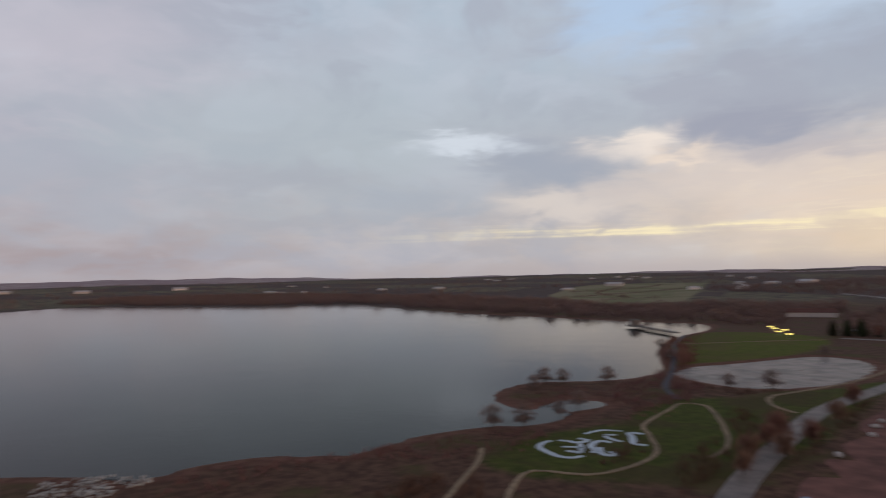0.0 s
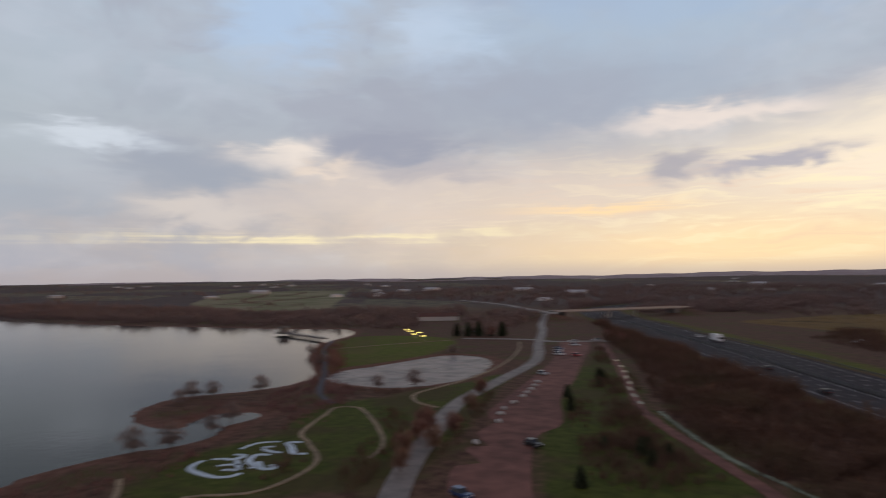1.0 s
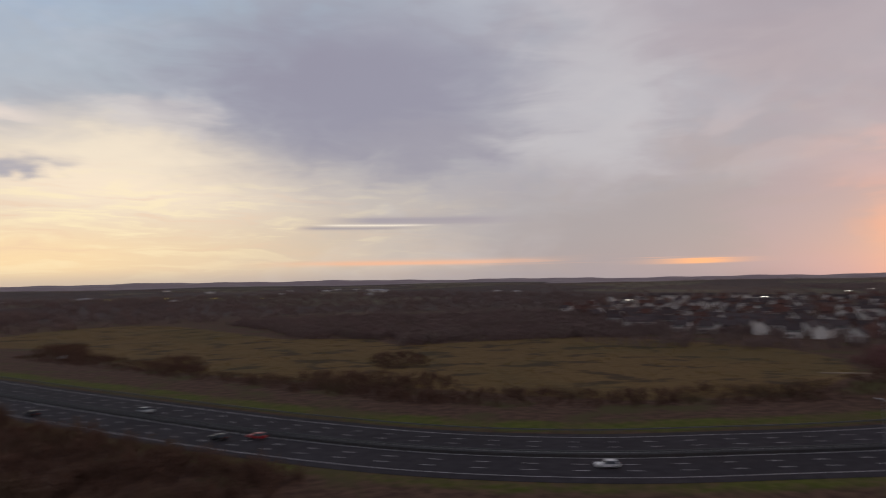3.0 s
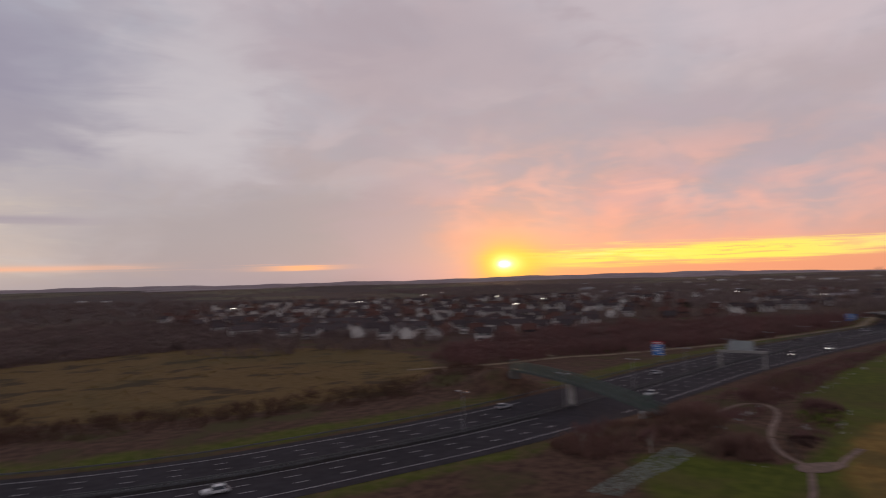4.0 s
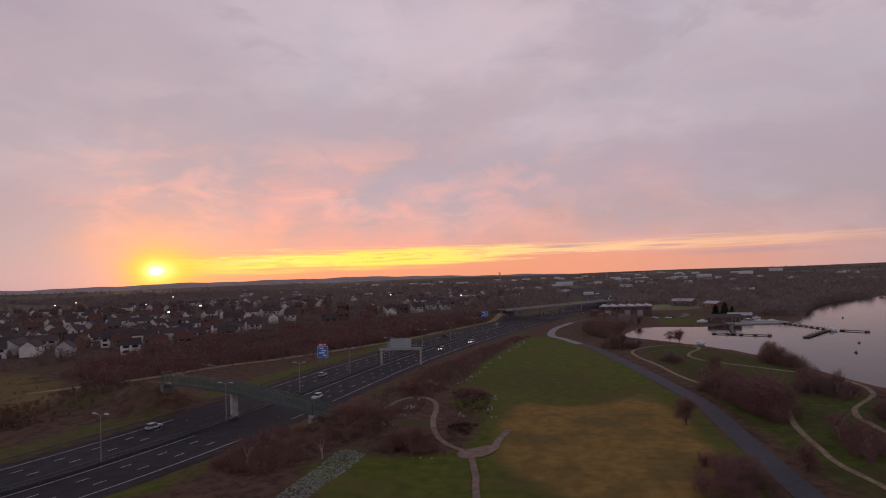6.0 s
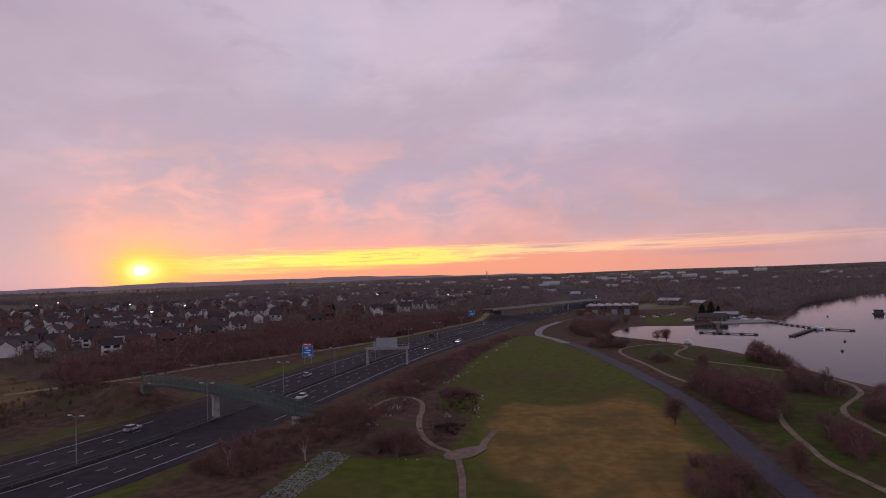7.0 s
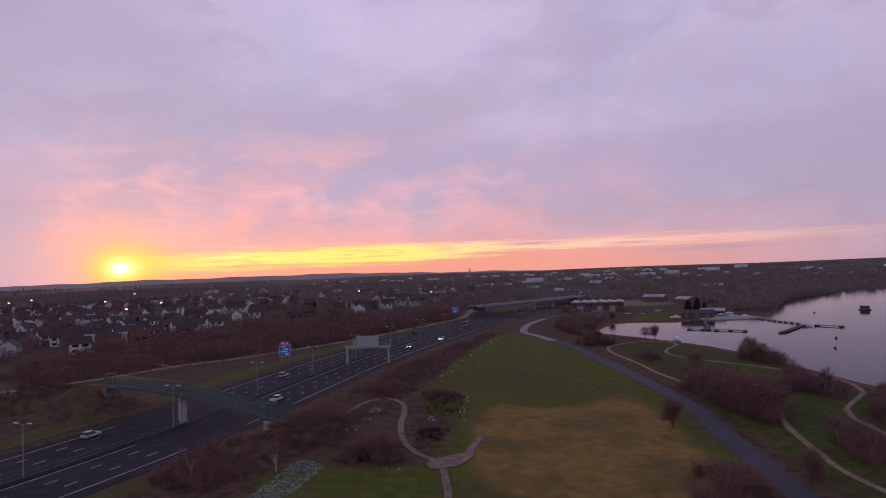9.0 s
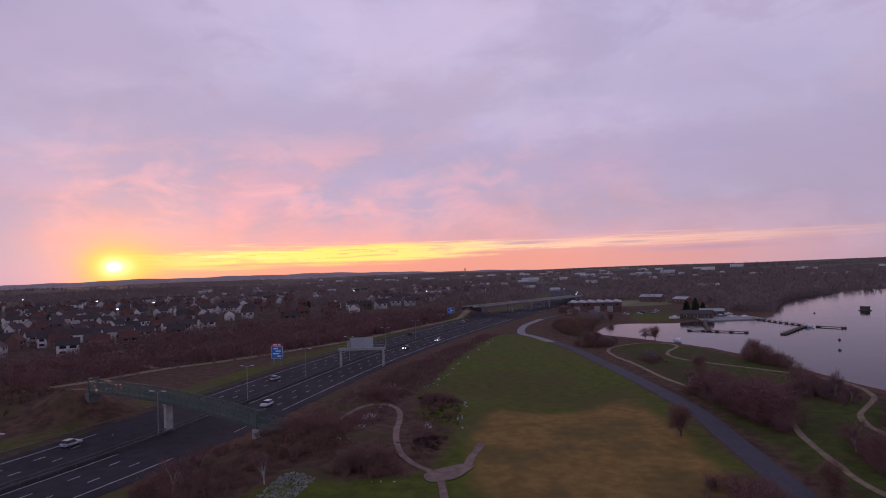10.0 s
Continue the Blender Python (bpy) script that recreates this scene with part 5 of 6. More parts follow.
BROWN_WOOD = plain("weathered_wood", (0.105, 0.075, 0.055), 0.85, 0.3, 1.5)


def gable_walls(w, d, h, peak, wall=0.0):
    bm = bmesh.new()
    pts = [(-d / 2, -0.6), (d / 2, -0.6), (d / 2, h), (0, peak), (-d / 2, h)]
    a = [bm.verts.new((-w / 2, y, z)) for y, z in pts]
    b = [bm.verts.new((w / 2, y, z)) for y, z in pts]
    bm.faces.new(a[::-1])
    bm.faces.new(b)
    for i in range(5):
        j = (i + 1) % 5
        bm.faces.new((a[i], a[j], b[j], b[i]))
    bmesh.ops.recalc_face_normals(bm, faces=bm.faces)
    return bm


def gable_roof(w, d, h, peak, over=0.35, thick=0.18):
    bm = bmesh.new()
    k = (peak - h) / (d / 2)
    e = d / 2 + over
    pts = [(-e, h - over * k), (0, peak), (e, h - over * k), (e, h - over * k + thick), (0, peak + thick * 1.3), (-e, h - over * k + thick)]
    pts = [(y, z + 0.04) for y, z in pts]
    a = [bm.verts.new((-w / 2 - over, y, z)) for y, z in pts]
    b = [bm.verts.new((w / 2 + over, y, z)) for y, z in pts]
    for i in range(6):
        j = (i + 1) % 6
        bm.faces.new((a[i], a[j], b[j], b[i]))
    for s in (a, b):
        bm.faces.new((s[0], s[1], s[4], s[5]))
        bm.faces.new((s[1], s[2], s[3], s[4]))
    bmesh.ops.recalc_face_normals(bm, faces=bm.faces)
    return bm


def house(w, d, h, peak, wall_mat, roof_mat, units, label, fine=False):
    top = thing("house", label, "house", "village houses")
    part("wall", gable_walls(w, d, h, peak), wall_mat, top)
    roof = part("roof", gable_roof(w, d, h, peak), roof_mat, top)
    for i in range(units):
        x = -w / 2 + (i + 0.5) * w / units
        part("chimney", boxes((x - 0.45, x + 0.45, -0.5, 0.4, peak - 0.6, peak + 1.3), (x - 0.3, x - 0.05, -0.2, 0.1, peak + 1.3, peak + 1.7), (x + 0.05, x + 0.3, -0.2, 0.1, peak + 1.3, peak + 1.7)), BRICK, roof)
        for s in (-1, 1):
            y = s * d / 2
            u = w / units
            for z0 in (0.9, 3.4):
                for dx in ((-0.22, 0.22) if z0 > 2 else (-0.22,)):
                    xx, ww = x + dx * u, u * 0.15
                    win = part("window", boxes((xx - ww - 0.08, xx + ww + 0.08, min(y, y + s * 0.08), max(y, y + s * 0.08), z0 - 0.08, z0 + 1.38)), UPVC, top)
                    part("pane", boxes((xx - ww, xx + ww, min(y + s * 0.06, y + s * 0.1), max(y + s * 0.06, y + s * 0.1), z0, z0 + 1.3)), GLASS, win)
            part("door", boxes((x + 0.15 * u, x + 0.15 * u + 1.0, min(y, y + s * 0.06), max(y, y + s * 0.06), 0, 2.1)), DOOR, top)
    return top


def far_house(w, d, h, peak, wall_mat, roof_mat, label):
    """A house seen from afar: fewer, plain windows."""
    top = thing("house", label, "house", "village houses")
    part("wall", gable_walls(w, d, h, peak), wall_mat, top)
    roof = part("roof", gable_roof(w, d, h, peak), roof_mat, top)
    part("chimney", boxes((-0.5, 0.5, -0.5, 0.4, peak - 0.6, peak + 1.3)), BRICK, roof)
    for s in (-1, 1):
        y = s * d / 2
        for x in (-w * 0.25, w * 0.25):
            part("window", boxes((x - 1.0, x + 1.0, min(y, y + s * 0.08), max(y, y + s * 0.08), 3.2, 4.6)), GLASS, top)
    return top


KINDS = [house(9.6, 7.6, 5.0, 7.9, RENDER_WHITE, ROOF_DARK, 1, "cream rendered house with a dark tiled roof"),
         house(9.6, 7.6, 5.0, 7.9, BRICK, ROOF_DARK, 1, "red brick house with a dark tiled roof"),
         house(9.2, 7.8, 5.0, 8.1, BRICK, ROOF_RED, 1, "red brick house with a red clay roof"),
         house(8.4, 8.0, 5.0, 8.4, RENDER_WHITE, ROOF_DARK, 1, "narrow cream house with a steep dark roof"),
         far_house(10, 7.6, 5.2, 8.2, RENDER_WHITE, ROOF_DARK, "distant cream house with a dark tiled roof"),
         far_house(9.5, 7.6, 5.0, 8.2, BRICK, ROOF_DARK, "distant brick house with a dark tiled roof"),
         far_house(9, 7.6, 5.0, 8.3, BRICK, ROOF_RED, "distant brick house with a red roof"),
         far_house(20, 7.6, 5.0, 7.9, RENDER_WHITE, ROOF_DARK, "distant pale terrace with a long dark roof")]
r = random.Random(41)
used = set()
rows = [(362, 205, 209), (398, 203, 216), (432, 200, 225), (476, 198, 229), (524, 188, 231), (574, 186, 232), (628, 184, 233), (686, 182, 234), (748, 180, 234), (812, 178, 233), (880, 176, 232), (960, 176, 231), (1050, 177, 230), (1160, 180, 229)]
for j, (radius, a0, a1) in enumerate(rows):
    a = a0
    face = r.uniform(-20, 20)
    while a < a1:
        a += math.degrees((12.5 if radius < 700 else 15) / radius) * r.uniform(0.9, 1.4)
        if r.random() < 0.14 or (a < 199 and r.random() < 0.45):
            face = r.choice((-35, -10, 0, 15, 40, 80, 95))
            continue
        q = radius + r.uniform(-14, 14)
        x, y = q * math.cos(radians(a)), q * math.sin(radians(a))
        kind = r.choice((0, 1, 1, 1, 2, 2, 3) if radius < 380 else (7, 0, 0, 3, 1, 2) if radius < 450 else (0, 0, 1, 2, 3, 3, 7) if radius < 500 else (4, 4, 4, 5, 5, 6, 6, 7))
        m = pose(x, y, float(rise(np.array(x), np.array(y))), 0, 0, a - 90 + face + r.uniform(-8, 8) + (90 if r.random() < 0.22 else 0))
        if kind not in used:
            used.add(kind)
            KINDS[kind].matrix_basis = m
        else:
            copy_thing(KINDS[kind], m)

# the terraces nearest the meadow, end to end in two rows
for (x0, y0), (x1, y1) in (((-330, -388), (-338, -296)), ((-352, -288), (-368, -252)), ((-372, -240), (-392, -222)), ((-402, -226), (-424, -220)), ((-386, -372), (-394, -312))):
    n = int(math.hypot(x1 - x0, y1 - y0) / 9.7)
    for i in range(n + 1):
        x, y = x0 + (x1 - x0) * i / n, y0 + (y1 - y0) * i / n
        copy_thing(KINDS[0 if r.random() < 0.8 else 1], pose(x, y, 0, 0, 0, math.degrees(math.atan2(y1 - y0, x1 - x0))))

hedge = np.column_stack([smooth([(-310, -400), (-318, -330), (-322, -290), (-340, -250), (-362, -222), (-396, -206), (-430, -196)], 2.2)])
hedge = hedge + np.random.default_rng(6).normal(0, 3.0, hedge.shape)
scatter("terrace_hedge", "bare brown trees and hedge below the terraces", "hedge", hedge, MID_TALL, (0.8, 1.3), RED_TWIG, 33)

# trees among the houses
rng = np.random.default_rng(77)
ang, rad = np.radians(rng.uniform(176, 235, 4200)), rng.uniform(330, 1180, 4200)
keep = (np.degrees(ang) > 198) | (rad > 470)
ang, rad = ang[keep], rad[keep]
p = np.stack([rad * np.cos(ang), rad * np.sin(ang)], 1)
scatter("garden_trees", "bare brown garden trees among the village houses", "trees", p, MID_TALL, (0.6, 1.8), FAR_TWIG, 31)
ang, rad = np.radians(rng.uniform(140, 375, 7000)), rng.uniform(1100, 3000, 7000)
p = np.stack([rad * np.cos(ang), rad * np.sin(ang)], 1)
hedge = np.sin(p[:, 0] * 0.011 + 2.1 * np.sin(p[:, 1] * 0.004)) * np.sin(p[:, 1] * 0.013 + 1.7 * np.sin(p[:, 0] * 0.005))
p = p[(hedge > -0.15) & (polygon_distance(p[:, 0], p[:, 1], LAKE) > 20) & (polygon_distance(p[:, 0], p[:, 1], FIELDS[0]) > 8)]
lines = [smooth(q, 5.0) for q in ([(720, -600), (900, -690), (1060, -880)], [(690, -530), (690, -620)], [(800, -570), (860, -740), (920, -900)], [(980, -700), (1000, -860), (1080, -1000)])]
q = np.concatenate(lines)
scatter("field_hedges", "dark bare hedges between far fields", "hedge", q + rng.normal(0, 1.0, q.shape), FAR_BUSH, (0.4, 0.75), FAR_TWIG, 34)
scatter("distant_wood", "dark distant woods and hedges on low hills", "woodland", p, FAR_BUSH, (0.7, 1.5), FAR_TWIG, 32)


def works_shed():
    top = thing("works_shed", "brick works shed with a pale ridged metal roof", "building", at=pose(-503, 111, 0, 0, 0, 75))
    part("wall", boxes((-19, 19, -13, 13, -0.4, 6.8)), BRICK, top)
    for i in range(6):
        x0 = -19.2 + i * 6.4
        bm = bmesh.new()
        vs = [bm.verts.new(c) for c in ((x0, -13.3, 6.85), (x0 + 6.3, -13.3, 6.85), (x0 + 6.3, 13.3, 6.85), (x0, 13.3, 6.85), (x0 + 1.8, -13.3, 7.9), (x0 + 1.8, 13.3, 7.9))]
        for f in ((0, 1, 4), (3, 5, 2), (1, 2, 5, 4), (0, 4, 5, 3), (0, 3, 2, 1)):
            bm.faces.new([vs[j] for j in f])
        part("roof_bay", bm, SHEET_ROOF, top, "pale ridged metal roof bay")
    for x in (-14, 0, 9):
        part("roller_door", boxes((x, x + 4.0, -13.1, -12.95, 0, 4.2)), STEEL, top)
    for x in (-16.5, -8, -5, 5.5, 15):
        part("window", boxes((x, x + 1.8, -13.08, -12.96, 4.6, 5.8)), GLASS, top)
    part("annex", boxes((-26, -19, -9, 4, -0.4, 4.0)), BRICK, top)


works_shed()


def low_building(name, label, m, w, d, h, wall, roof, category="building"):
    top = thing(name, label, category, at=m)
    part("wall", gable_walls(w, d, h, h + d * 0.22), wall, top)
    part("roof", gable_roof(w, d, h, h + d * 0.22), roof, top)
    n = max(2, int(w / 5))
    for i in range(n):
        x = -w / 2 + (i + 0.5) * w / n
        win = part("window", boxes((x - 0.9, x + 0.9, -d / 2 - 0.06, -d / 2, 1.0, 2.3)), UPVC, top)
        part("pane", boxes((x - 0.8, x + 0.8, -d / 2 - 0.09, -d / 2 - 0.05, 1.1, 2.2)), GLASS, win)
    return top


low_building("visitor_centre", "low visitor building with a long red roof", pose(346, -438, 0, 0, 0, 37), 32, 11, 3.4, RENDER_WHITE, ROOF_RED)
low_building("clubhouse", "brown timber sailing clubhouse by the water", pose(-406, 150, 0, 0, 0, 62), 18, 8, 3.0, BROWN_WOOD, ROOF_DARK)
low_building("storage_shed", "grey storage shed with a pale roof", pose(-602, 184, 0, 0, 0, 45), 20, 9, 4.2, BRICK, SHEET_ROOF)
low_building("storage_shed", "grey storage shed with a pale roof", pose(-560, 196, 0, 0, 0, 20), 16, 8, 3.6, BRICK, SHEET_ROOF)
low_building("boat_store", "low dark boat store beside the quay", pose(-424, 166, 0, 0, 0, 66), 14, 6, 2.8, BROWN_WOOD, SHEET_ROOF)
low_building("park_hut", "small red kiosk by the works shed", pose(-470, 88, 0, 0, 0, 20), 8, 5, 2.8, BRICK, ROOF_RED)

WAREHOUSE = low_building("warehouse", "long white warehouse roof far off", pose(-1480, 250, 0, 0, 0, 80), 34, 16, 4.5, RENDER_WHITE, SHEET_ROOF)
tagged(WAREHOUSE, group="far warehouses")
for x, y, t in ((-1560, 330, 70), (-1600, 470, 85), (-1700, 560, 75), (-1800, 700, 60), (-1420, 180, 90), (-1900, 820, 70), (700, -1260, 20), (880, -1180, -10), (1150, -940, 35), (2050, 260, 95), (2050, -160, 85), (2000, 80, 92), (320, -1700, 5), (-600, -1650, 0), (520, -1120, 10)):
    copy_thing(WAREHOUSE, pose(x, y, float(rise(np.array(x), np.array(y))), 0, 0, t))

for i in range(30):
    a, q = radians(r.uniform(152, 192)), r.uniform(950, 2100)
    x, y = q * math.cos(a), q * math.sin(a)
    if i % 4 == 0:
        a = radians(r.uniform(285, 330))
        x, y = q * math.cos(a), q * math.sin(a)
    ob = copy_thing(WAREHOUSE, pose(x, y, float(rise(np.array(x), np.array(y))) - 0.2, 0, 0, r.uniform(40, 120)))
    ob.scale = (r.uniform(0.3, 0.9), r.uniform(0.5, 1.0), r.uniform(0.45, 0.75))


def far_cottage():
    """A pale building so far off that only wall and roof can be told."""
    top = thing("far_building", "small pale building far off in the plain", "building", "far buildings")
    part("wall", gable_walls(14, 9, 4.2, 6.4), RENDER_WHITE, top)
    part("roof", gable_roof(14, 9, 4.2, 6.4), SHEET_ROOF, top)
    return top


FAR_COTTAGE = far_cottage()
rf = random.Random(58)
spots = []
while len(spots) < 120:
    a, q = radians(rf.choice((rf.uniform(146, 200), rf.uniform(146, 200), rf.uniform(238, 350)))), rf.uniform(1250, 2450)
    x, y = q * math.cos(a), q * math.sin(a)
    if polygon_distance(np.array([x]), np.array([y]), LAKE)[0] > 40 and polygon_distance(np.array([x]), np.array([y]), FIELDS[0])[0] > 10 and np.hypot(MOTORWAY[:, 0] - x, MOTORWAY[:, 1] - y).min() > 45:
        spots.append((x, y))
for i, (x, y) in enumerate(spots):
    m = pose(x, y, float(rise(np.array(x), np.array(y))) - 0.1, 0, 0, rf.uniform(0, 180))
    ob = FAR_COTTAGE if i == 0 else copy_thing(FAR_COTTAGE, m)
    ob.matrix_basis = m
    ob.scale = (rf.uniform(0.5, 1.9), rf.uniform(0.5, 1.0), rf.uniform(0.45, 0.8))


def pylon():
    top = thing("pylon", "distant grey lattice power pylon", "pylon", "pylons")
    bm = bmesh.new()
    for sx in (-1, 1):
        for sy in (-1, 1):
            bar(bm, (sx * 4, sy * 4, -1), (sx * 0.7, sy * 0.7, 38), 0.45)
    for i in range(7):
        z, w = 4 + i * 5, 4 - 3.3 * (4 + i * 5) / 38
        for sx, sy, ex, ey in ((-1, -1, 1, -1), (1, -1, 1, 1), (1, 1, -1, 1), (-1, 1, -1, -1)):
            bar(bm, (sx * w, sy * w, z), (ex * (w - 0.4), ey * (w - 0.4), z + 5), 0.25)
    part("tower", bm, STEEL, top)
    for z, w in ((26, 7), (31, 9), (36, 6)):
        bm = bmesh.new()
        bar(bm, (-w, 0, z), (w, 0, z), 0.5)
        part("cross_arm", bm, STEEL, top)
    return top


PYLON = pylon()
for i, (x, y) in enumerate(((-1900, 60), (-1750, 330), (-1760, 430), (-2300, 160), (-1300, 420))):
    m = pose(x, y, float(rise(np.array(x), np.array(y))) - 0.3, 0, 0, 70) @ Matrix.Scale(0.72, 4)
    if i == 0:
        PYLON.matrix_basis = m
    else:
        copy_thing(PYLON, m)


# ---- vehicles ----
def paint(name, c):
    m, k = material(name)
    finish(k, k.mix(k.noise(place(k), 2.0, 3), tuple(v * 0.9 for v in c), c), 0.3, None, 0, 0.0, 0.5)
    return m


RUBBER = plain("black_rubber", (0.02, 0.02, 0.02), 0.8)
HEAD, _k = material("headlight")
_e = _k.n.new("ShaderNodeEmission")
_e.inputs[0].default_value, _e.inputs[1].default_value = (1.0, 0.93, 0.82, 1), 6.0
_k.l.new(_e.outputs[0], _k.n.new("ShaderNodeOutputMaterial").inputs[0])
TAIL = paint("tail_light", (0.30, 0.01, 0.01))
HEAD_OFF = paint("unlit_headlight", (0.6, 0.6, 0.6))


def car(colour, label, lit=False, tall=1.5):
    top = thing("car", label, "car", "cars")
    L, W = 4.5, 1.85
    bm = boxes((-L / 2, L / 2, -W / 2, W / 2, 0.32, 0.92))
    bmesh.ops.bevel(bm, geom=bm.edges[:], offset=0.16, segments=2, affect="EDGES")
    body = part("body", bm, colour, top)
    bm = bmesh.new()
    lo = [(-L * 0.42, -0.84), (L * 0.20, -0.84), (L * 0.20, 0.84), (-L * 0.42, 0.84)]
    hi = [(-L * 0.34, -0.68), (L * 0.06, -0.68), (L * 0.06, 0.68), (-L * 0.34, 0.68)]
    a = [bm.verts.new((x, y, 0.86)) for x, y in lo]
    b = [bm.verts.new((x, y, tall - 0.06)) for x, y in hi]
    for i in range(4):
        bm.faces.new((a[i], a[(i + 1) % 4], b[(i + 1) % 4], b[i]))
    bm.faces.new(b)
    part("cabin_glass", bm, GLASS, top, "dark glass cabin")
    bm = boxes((-L * 0.345, L * 0.065, -0.70, 0.70, tall - 0.07, tall))
    part("roof", bm, colour, top)
    for x in (-L * 0.30, L * 0.31):
        for y in (-W / 2 + 0.08, W / 2 - 0.08):
            bm = bmesh.new()
            bmesh.ops.create_cone(bm, segments=14, radius1=0.33, radius2=0.33, depth=0.22, cap_ends=True, matrix=Matrix.Translation((x, y, 0.33)) @ Matrix.Rotation(math.pi / 2, 4, "X"))
            wheel = part("wheel", bm, RUBBER, top)
            bm = bmesh.new()
            s = 1 if y > 0 else -1
            bmesh.ops.create_cone(bm, segments=10, radius1=0.19, radius2=0.19, depth=0.04, cap_ends=True, matrix=Matrix.Translation((x, y + s * 0.11, 0.33)) @ Matrix.Rotation(math.pi / 2, 4, "X"))
            part("rim", bm, STEEL, wheel)
    for y in (-0.62, 0.62):
        part("headlight", boxes((L / 2 - 0.03, L / 2 + 0.03, y - 0.2, y + 0.2, 0.6, 0.78)), HEAD if lit else HEAD_OFF, body)
        part("tail_light", boxes((-L / 2 - 0.03, -L / 2 + 0.03, y - 0.2, y + 0.2, 0.62, 0.82)), TAIL, body)
    return top


CARS = {"white": car(paint("white_paint", (0.72, 0.72, 0.72)), "white hatchback car on asphalt"),
        "lit": car(paint("white_car_paint", (0.70, 0.70, 0.71)), "white car with lit headlights on the motorway", True),
        "silver": car(paint("silver_paint", (0.45, 0.46, 0.48)), "silver car on the motorway"),
        "black": car(paint("black_paint", (0.02, 0.02, 0.022)), "black car on asphalt"),
        "dark_lit": car(paint("grey_paint", (0.05, 0.05, 0.055)), "dark grey car with lit headlights", True),
        "red": car(paint("red_paint", (0.42, 0.02, 0.025)), "red hatchback car on asphalt"),
        "blue": car(paint("blue_paint", (0.03, 0.06, 0.16)), "dark blue car parked on gravel")}
first_use = set()


def park(kind, m):
    if kind in first_use:
        copy_thing(CARS[kind], m)
    else:
        first_use.add(kind)
        CARS[kind].matrix_basis = m


def on_motorway(kind, x, y, off):
    i = np.argmin(np.hypot(MOTORWAY[:, 0] - x, MOTORWAY[:, 1] - y))
    t = MOTORWAY[i + 1] - MOTORWAY[i - 1]
    c = MOTORWAY[i] + nrm[i] * off
    # traffic keeps to the left
    a = math.degrees(math.atan2(t[1], t[0])) + (180 if off < 0 else 0)
    park(kind, pose(c[0], c[1], 0.07, 0, 0, a))


for kind, x, y, off in (("white", 131, -372, 9), ("black", 77, -255, -9), ("black", 53, -209, -13.2), ("silver", 15, -204, 4.6), ("black", 17, -150, -9), ("red", 7, -145, -4.6), ("white", -52, -90, -9),
                        ("white", -176, -45, -9), ("silver", -222, -61, 9), ("dark_lit", -295, -14, -9), ("lit", -326, 0, -13.2), ("silver", -142, -81, 13.0), ("black", -300, -40, 9), ("black", -360, -14, 13),
                        ("lit", -690, 121, -9), ("dark_lit", -740, 132, -4.6), ("lit", -860, 152, -13), ("lit", -985, 164, -9), ("black", 111, -356, 13.2), ("lit", -800, 160, -9), ("silver", -430, 20, 9)):
    on_motorway(kind, x, y, off)
for kind, x, y, a in (("white", 52, -376, 35), ("silver", 138, -205, 150), ("white", 168, -302, 170), ("red", 150, -262, 165), ("white", 158, -262, 165), ("blue", 161, -268, 165), ("silver", 165, -276, 165), ("blue", 168, -283, 165), ("black", 95, -113, 155), ("blue", 90, -78, 160),
                      ("white", 176, -318, 20), ("silver", 168, -330, 20), ("white", 262, -352, 0), ("silver", 256, -350, 5), ("white", -452, 120, 40), ("white", -449, 128, 40), ("blue", -460, 134, 40), ("silver", -457, 140, 130), ("white", -470, 146, 130)):
    park(kind, pose(x, y, 0.09, 0, 0, a))


def lorry():
    top = thing("lorry", "white box lorry with an orange strip on the motorway", "lorry", at=pose(109, -345, 0.07, 0, 0, 0))
    i = np.argmin(np.hypot(MOTORWAY[:, 0] - 111, MOTORWAY[:, 1] + 352))
    t = MOTORWAY[i + 1] - MOTORWAY[i - 1]
    c = MOTORWAY[i] + nrm[i] * 9
    top.matrix_basis = pose(c[0], c[1], 0.07, 0, 0, math.degrees(math.atan2(t[1], t[0])))
    part("box_body", boxes((-5.5, 2.2, -1.25, 1.25, 0.95, 3.9)), SIGN_WHITE, top)
    part("strip", boxes((-5.56, -5.5, -1.2, 1.2, 1.0, 1.8)), paint("orange_paint", (0.7, 0.22, 0.02)), top, "orange rear strip")
    bm = boxes((2.4, 4.4, -1.2, 1.2, 0.6, 3.0))
    bmesh.ops.bevel(bm, geom=bm.edges[:], offset=0.15, segments=2, affect="EDGES")
    cab = part("cab", bm, SIGN_WHITE, top)
    part("windscreen", boxes((4.38, 4.45, -1.0, 1.0, 1.8, 2.7)), GLASS, cab)
    part("chassis", boxes((-5.4, 4.2, -0.9, 0.9, 0.5, 0.95)), DARK_STEEL, top)
    for x in (-4.2, -3.0, 3.3):
        for y in (-1.05, 1.05):
            bm = bmesh.new()
            bmesh.ops.create_cone(bm, segments=14, radius1=0.5, radius2=0.5, depth=0.32, cap_ends=True, matrix=Matrix.Translation((x, y, 0.5)) @ Matrix.Rotation(math.pi / 2, 4, "X"))
            part("wheel", bm, RUBBER, top)


lorry()

